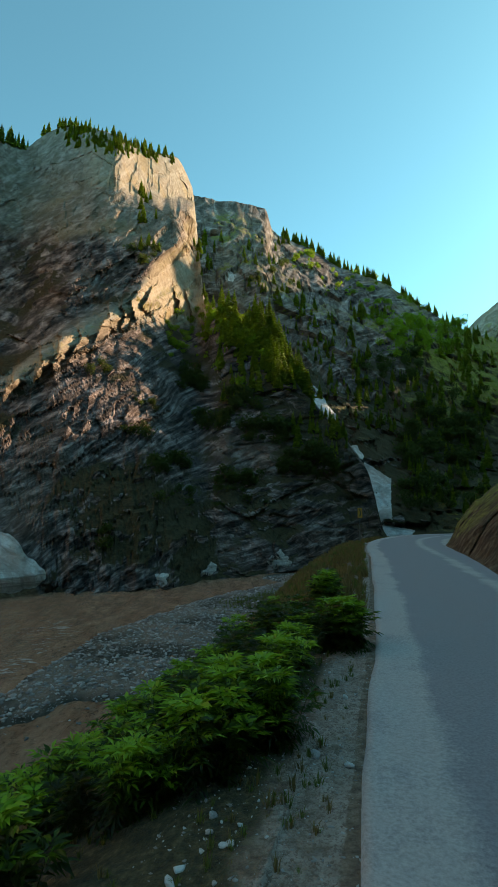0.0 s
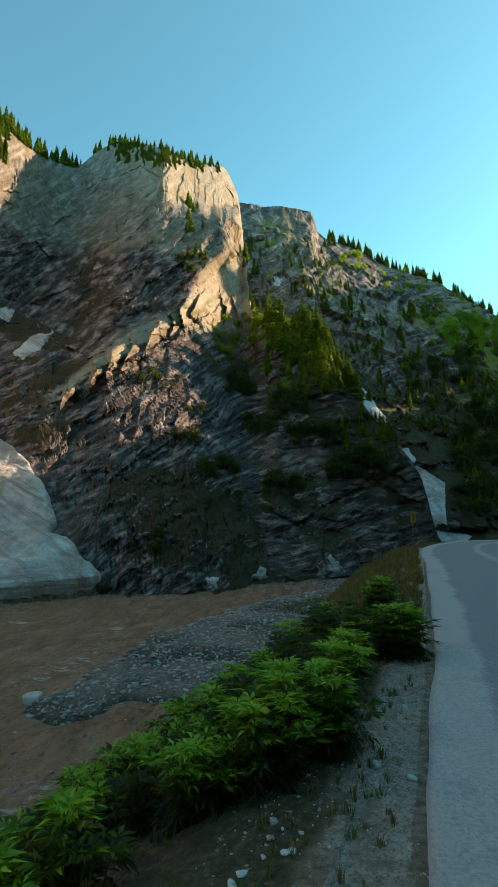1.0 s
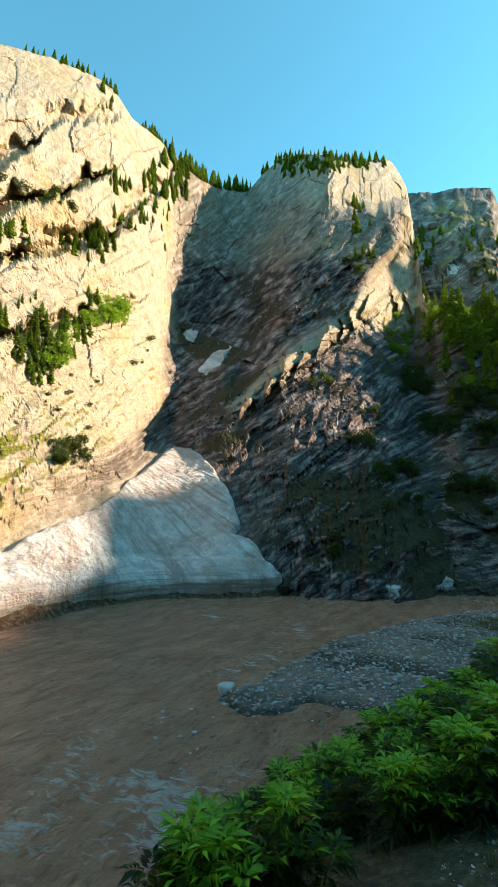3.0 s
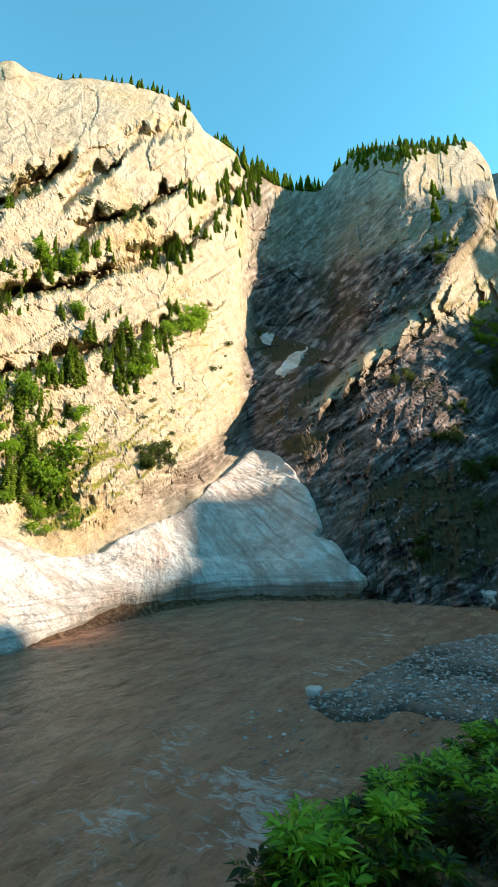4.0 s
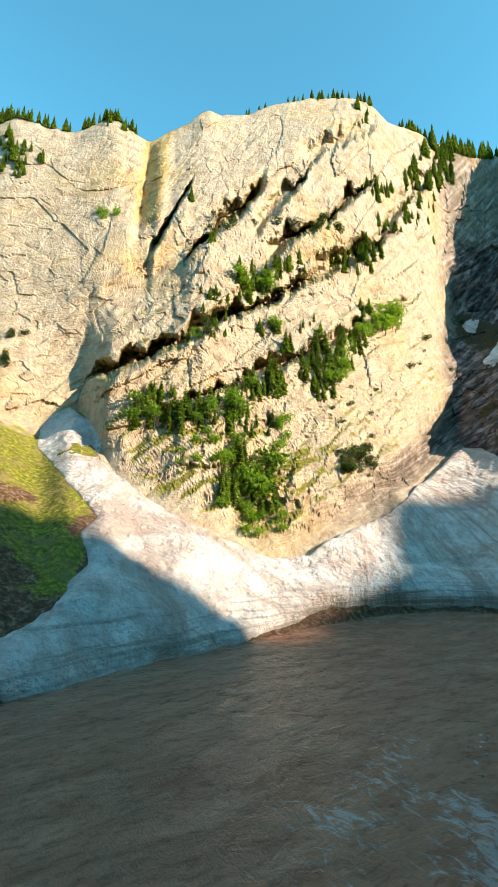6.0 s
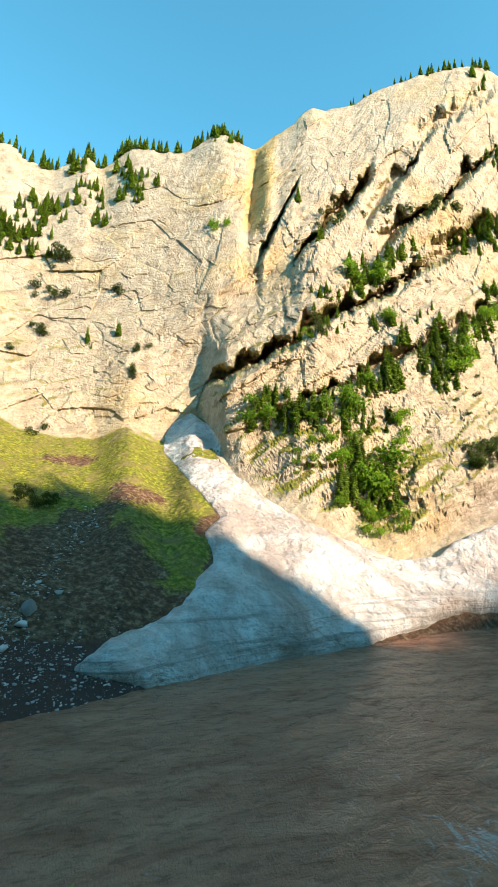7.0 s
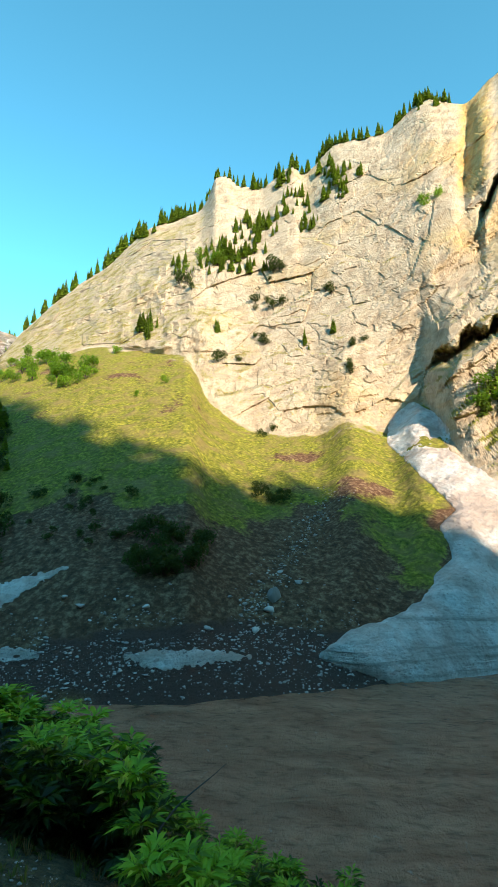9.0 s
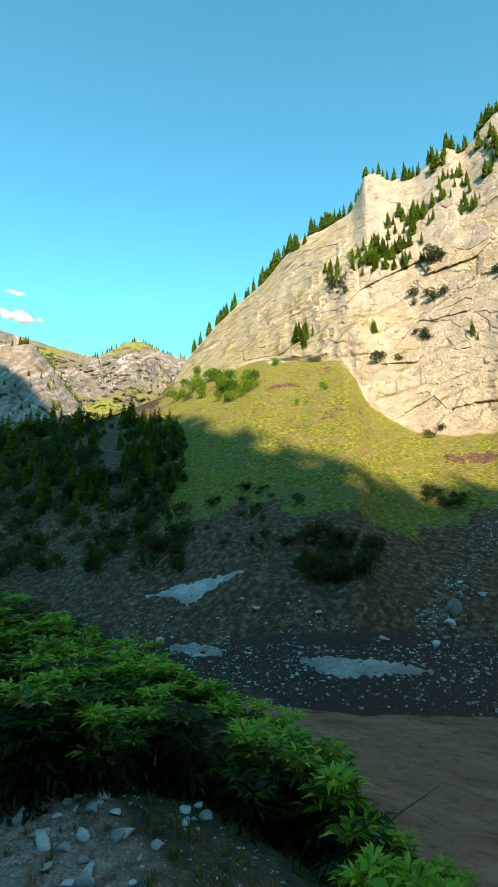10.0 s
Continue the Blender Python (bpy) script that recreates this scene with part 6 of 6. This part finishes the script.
np_rng = np.random.default_rng(3)
bx, by = np_rng.uniform(-13, 9, 80000), np_rng.uniform(18, 62, 80000)
bz, bs, bb = ground_height(bx, by)
ok = (bz > WATER - 0.05) & (bs > 6.3)
pebble_field("bar_gravel", "Grey river gravel and cobbles of the bar", list(zip(bx[ok], by[ok], bz[ok], 0.06 + 0.36 * np_rng.random(ok.sum()) ** 5.0))[:19000])
vx, vy = np_rng.uniform(-4.5, 2.2, 40000), np_rng.uniform(-5, 12, 40000)
vz, vs_, vb = ground_height(vx, vy)
vr = polyline_side(vx, vy, ROAD_LEFT)
ok = (vs_ < 0.7) & (vr > -0.15) & (vs_ > -2.6)
pebble_field("verge_gravel", "Loose pale gravel along the road's edge", list(zip(vx[ok], vy[ok], vz[ok], 0.008 + 0.030 * np_rng.random(ok.sum()) ** 2.5))[:9000])
scree = []
while len(scree) < 3600:
    a, e = stone_rng.uniform(80, 128), stone_rng.gauss(-14.6, 2.6)
    if not -19.5 < e < 3:
        continue
    if e > -13.5 and noise.noise(Vector((a * 0.25, e * 0.4, 3))) < 0.05:
        continue
    p = spot(FRONT, front_el, front_az, a, e)
    scree.append((p.x, p.y, p.z, 0.05 + 0.26 * stone_rng.random() ** 4))
for _ in range(700):
    u = stone_rng.random()
    p = spot(FRONT, front_el, front_az, 97 - 11 * u + stone_rng.gauss(0, 1.0), -13 + 15 * u + stone_rng.gauss(0, 0.8))
    scree.append((p.x, p.y, p.z, 0.06 + 0.30 * stone_rng.random() ** 3))
pebble_field("scree", "Pale scree stones scattered over the far slope", scree)


# ---- small things ----
def plain(name, colour, rough=0.6, metal=0.0):
    mat, nt, b = nodes_of(name)
    n = tex(nt, 9, 5, 0.6, mapped(nt))
    link(nt, mix(nt, ramp(nt, n.outputs["Fac"], [(0.4, grey(0)), (0.75, grey(0.35))]), colour, tuple(c * 0.5 for c in colour)), b.inputs["Base Color"])
    b.inputs["Roughness"].default_value, b.inputs["Metallic"].default_value = rough, metal
    return mat


def box(bm, x0, x1, y0, y1, z0, z1):
    vs = [bm.verts.new(c) for c in ((x0, y0, z0), (x1, y0, z0), (x1, y1, z0), (x0, y1, z0), (x0, y0, z1), (x1, y0, z1), (x1, y1, z1), (x0, y1, z1))]
    for f in ((3, 2, 1, 0), (4, 5, 6, 7), (0, 1, 5, 4), (1, 2, 6, 5), (2, 3, 7, 6), (3, 0, 4, 7)):
        bm.faces.new([vs[i] for i in f])


def road_sign(x, y, turn):
    """A bend marker: a square yellow board with a dark chevron on a thin steel post."""
    ob = new("road_sign")
    tagged(ob, "Yellow bend marker board on a thin steel post", "road sign")
    bm = bmesh.new()
    bmesh.ops.create_cone(bm, segments=12, radius1=0.035, radius2=0.035, depth=2.3, cap_ends=True, matrix=Matrix.Translation((0, 0, 1.05)))
    part("post", bm, plain("grey_steel", (0.12, 0.12, 0.12), 0.5, 0.6), ob, "dark steel post")
    bm = bmesh.new()
    box(bm, -0.30, 0.30, -0.055, -0.040, 1.61, 2.21)
    bmesh.ops.bevel(bm, geom=list(bm.edges), offset=0.006, segments=1, affect="EDGES")
    board = part("board", bm, plain("sign_yellow", (0.55, 0.24, 0.02), 0.5), ob, "faded yellow board")
    bm = bmesh.new()
    for sgn in (-1, 1):
        pts = [(-0.14, 1.91 + sgn * 0.22), (0.0, 1.91 + sgn * 0.22), (0.17, 1.91), (0.03, 1.91)]
        low = [bm.verts.new((px, -0.059, pz)) for px, pz in pts]
        high = [bm.verts.new((px, -0.0555, pz)) for px, pz in pts]
        bm.faces.new(low if sgn > 0 else low[::-1])
        for k in range(4):
            bm.faces.new((low[k], low[(k + 1) % 4], high[(k + 1) % 4], high[k]))
    part("chevron", bm, plain("sign_black", (0.02, 0.02, 0.02), 0.5), board, "black chevron mark")
    ob.matrix_basis = Matrix.Translation((x, y, ground_at(x, y) - 0.03)) @ Matrix.Rotation(turn, 4, "Z") @ Matrix.Scale(0.9, 4)


road_sign(6.15, 28.3, radians(50))


def twig(x, y, z, yaw, pitch, length, label):
    """A dry bent stalk."""
    cu = bpy.data.curves.new("twig", "CURVE")
    cu.dimensions, cu.bevel_depth, cu.bevel_resolution = "3D", 0.006, 1
    sp = cu.splines.new("POLY")
    sp.points.add(6)
    for k in range(7):
        t = k / 6
        sp.points[k].co = (t * length, 0.04 * length * math.sin(t * 5), 0.03 * length * math.sin(t * 3), 1)
        sp.points[k].radius = 1.2 - t
    cu.materials.append(BARK)
    ob = new("dry_twig", cu)
    ob.matrix_basis = Matrix.Translation((x, y, z)) @ Euler((0, radians(-pitch), radians(yaw))).to_matrix().to_4x4()
    tagged(ob, label, "twig")


twig(-3.20, -1.25, -0.06, 134, 28, 0.50, "Bare brown twig rising from the bank plants")
twig(-3.2, -2.5, 0.10, 200, 8, 0.8, "Dry pale stalk lying over the verge")
twig(-0.1, 3.6, 0.03, 120, 4, 0.6, "Dry pale stalk lying over the verge")


def cloud(a, e, wide, label):
    mat, nt, b = nodes_of("cloud_white")
    b.inputs["Base Color"].default_value = (0.9, 0.9, 0.9, 1)
    b.inputs["Roughness"].default_value = 1.0
    # faint glow added in place of sunlight scattered through the cloud
    b.inputs["Emission Color"].default_value = (1.0, 0.93, 0.90, 1)
    b.inputs["Emission Strength"].default_value = 0.15
    r = random.Random(int(a * 10))
    bm = bmesh.new()
    for k in range(14):
        u = r.uniform(-0.5, 0.5)
        rad = (0.16 - 0.2 * abs(u) ** 1.5) * r.uniform(0.6, 1.1)
        bmesh.ops.create_icosphere(bm, subdivisions=2, radius=1, matrix=Matrix.Translation((u, r.uniform(-0.05, 0.05), r.uniform(-0.03, 0.05) - 0.1 * u)) @ Matrix.Diagonal((rad * 1.6, rad, rad * 0.7, 1)))
    for v in bm.verts:
        v.co += v.co.normalized() * 0.05 * noise.noise(v.co * 9)
    x, y = polar(np.array(a), np.array(3200.0))
    me = bpy.data.meshes.new("cloud")
    bm.to_mesh(me)
    bm.free()
    me.materials.append(mat)
    me.polygons.foreach_set("use_smooth", np.ones(len(me.polygons), bool))
    ob = new("cloud", me)
    ob.matrix_basis = Matrix.Translation((float(x), float(y), 3200 * math.tan(radians(e)))) @ Matrix.Rotation(radians(a), 4, "Z") @ Matrix.Scale(wide, 4)
    tagged(ob, label, "cloud", kind="structure")


cloud(138.9, 20.0, 230.0, "Small white puff of cloud over the hills")
cloud(139.6, 22.3, 90.0, "Tiny white wisp of cloud over the hills")


# ---- grass of the bank and verge ----
def tuft_arrays(seed, blades=16):
    r = random.Random(seed)
    v, f = [], []
    for k in range(blades):
        a = r.uniform(0, 6.3)
        root = Vector((math.cos(a), math.sin(a), 0)) * r.uniform(0, 0.25)
        out = Vector((math.cos(a), math.sin(a), 0)) * r.uniform(0.1, 0.55)
        h = r.uniform(0.5, 1.0)
        s = Vector((-math.sin(a), math.cos(a), 0)) * 0.03
        b = len(v)
        for q in (root - s, root + s, root + out * 0.4 + Vector((0, 0, h * 0.65)) + s * 0.8, root + out * 0.4 + Vector((0, 0, h * 0.65)) - s * 0.8, root + out + Vector((0, 0, h * 0.85))):
            v.append(tuple(q))
        f.extend(((b, b + 1, b + 2), (b, b + 2, b + 3), (b + 3, b + 2, b + 4)))
    return (v, f), (v, f)


TUFTS = [tuft_arrays(1200 + k) for k in range(5)]
DRY = leaf_material("dry_grass", (0.09, 0.055, 0.02), (0.24, 0.145, 0.05), (0.42, 0.27, 0.10), (0.30, 0.20, 0.08), 0.7)
GREEN = leaf_material("verge_grass", (0.05, 0.06, 0.014), (0.13, 0.15, 0.03), (0.26, 0.26, 0.07), (0.20, 0.24, 0.05), 0.6)
tuft_rng = np.random.default_rng(19)
dry, green = [], []
tx_, ty_ = tuft_rng.uniform(-6, 10, 60000), tuft_rng.uniform(-6, 38, 60000)
tz_, ts_, tb_ = ground_height(tx_, ty_)
tr_ = polyline_side(tx_, ty_, ROAD_LEFT)
roll_ = tuft_rng.random(60000)
patch_ = fbm(tx_ * 0.9, ty_ * 0.9, 0 * tx_, 3, 601)
for x, y, z, s_, rd, u, pt in zip(tx_, ty_, tz_, ts_, tr_, roll_, patch_):
    dist = math.hypot(x, y)
    if rd < 0.25 or dist < 1.2:
        continue
    keep = 0.0
    if y > 7.0 and -0.4 < s_ < 5.5:
        keep = 0.55
    elif -0.45 < s_ < 1.6:
        keep = 0.7
    elif -2.5 < s_ <= -0.35 and y < 0:
        keep = 0.05
    keep *= 0.35 + 1.3 * max(0.0, pt + 0.25)
    if u > keep:
        continue
    size = (0.035 + 0.08 * (u / max(keep, 0.01))) * (3.0 if y > 8 else 1.0)
    item = (Vector((x, y, z - 0.01)), size, 6.28 * ((x * 7.13 + y * 3.7) % 1.0), 1.0)
    (dry if (u * 977) % 1.0 < (0.75 if y > 8 else 0.35) else green).append(item)
mu = tuft_rng.random(700)
mx, my = -1.5 + 6.0 * mu + 0.5 * tuft_rng.normal(size=700), 42.5 + 7.0 * mu + 1.6 * tuft_rng.normal(size=700)
mz = np.maximum(ground_height(mx, my)[0], WATER)
green = [(Vector((x, y, z)), 0.12 + 0.16 * u, 37.0 * u, 1.0) for x, y, z, u in zip(mx, my, mz, tuft_rng.random(700))] + green
dry.sort(key=lambda item: item[0].y < 8)                # the far dry bank first
for items, mt, label in ((dry[:6500], DRY, "Dry yellow grass tufts on the bank"), (green[:4200], GREEN, "Short green grass tufts along the verge")):
    tagged(scatter_mesh("grass_tufts", items, TUFTS, 1, mt), label, "grass", kind="stuff")
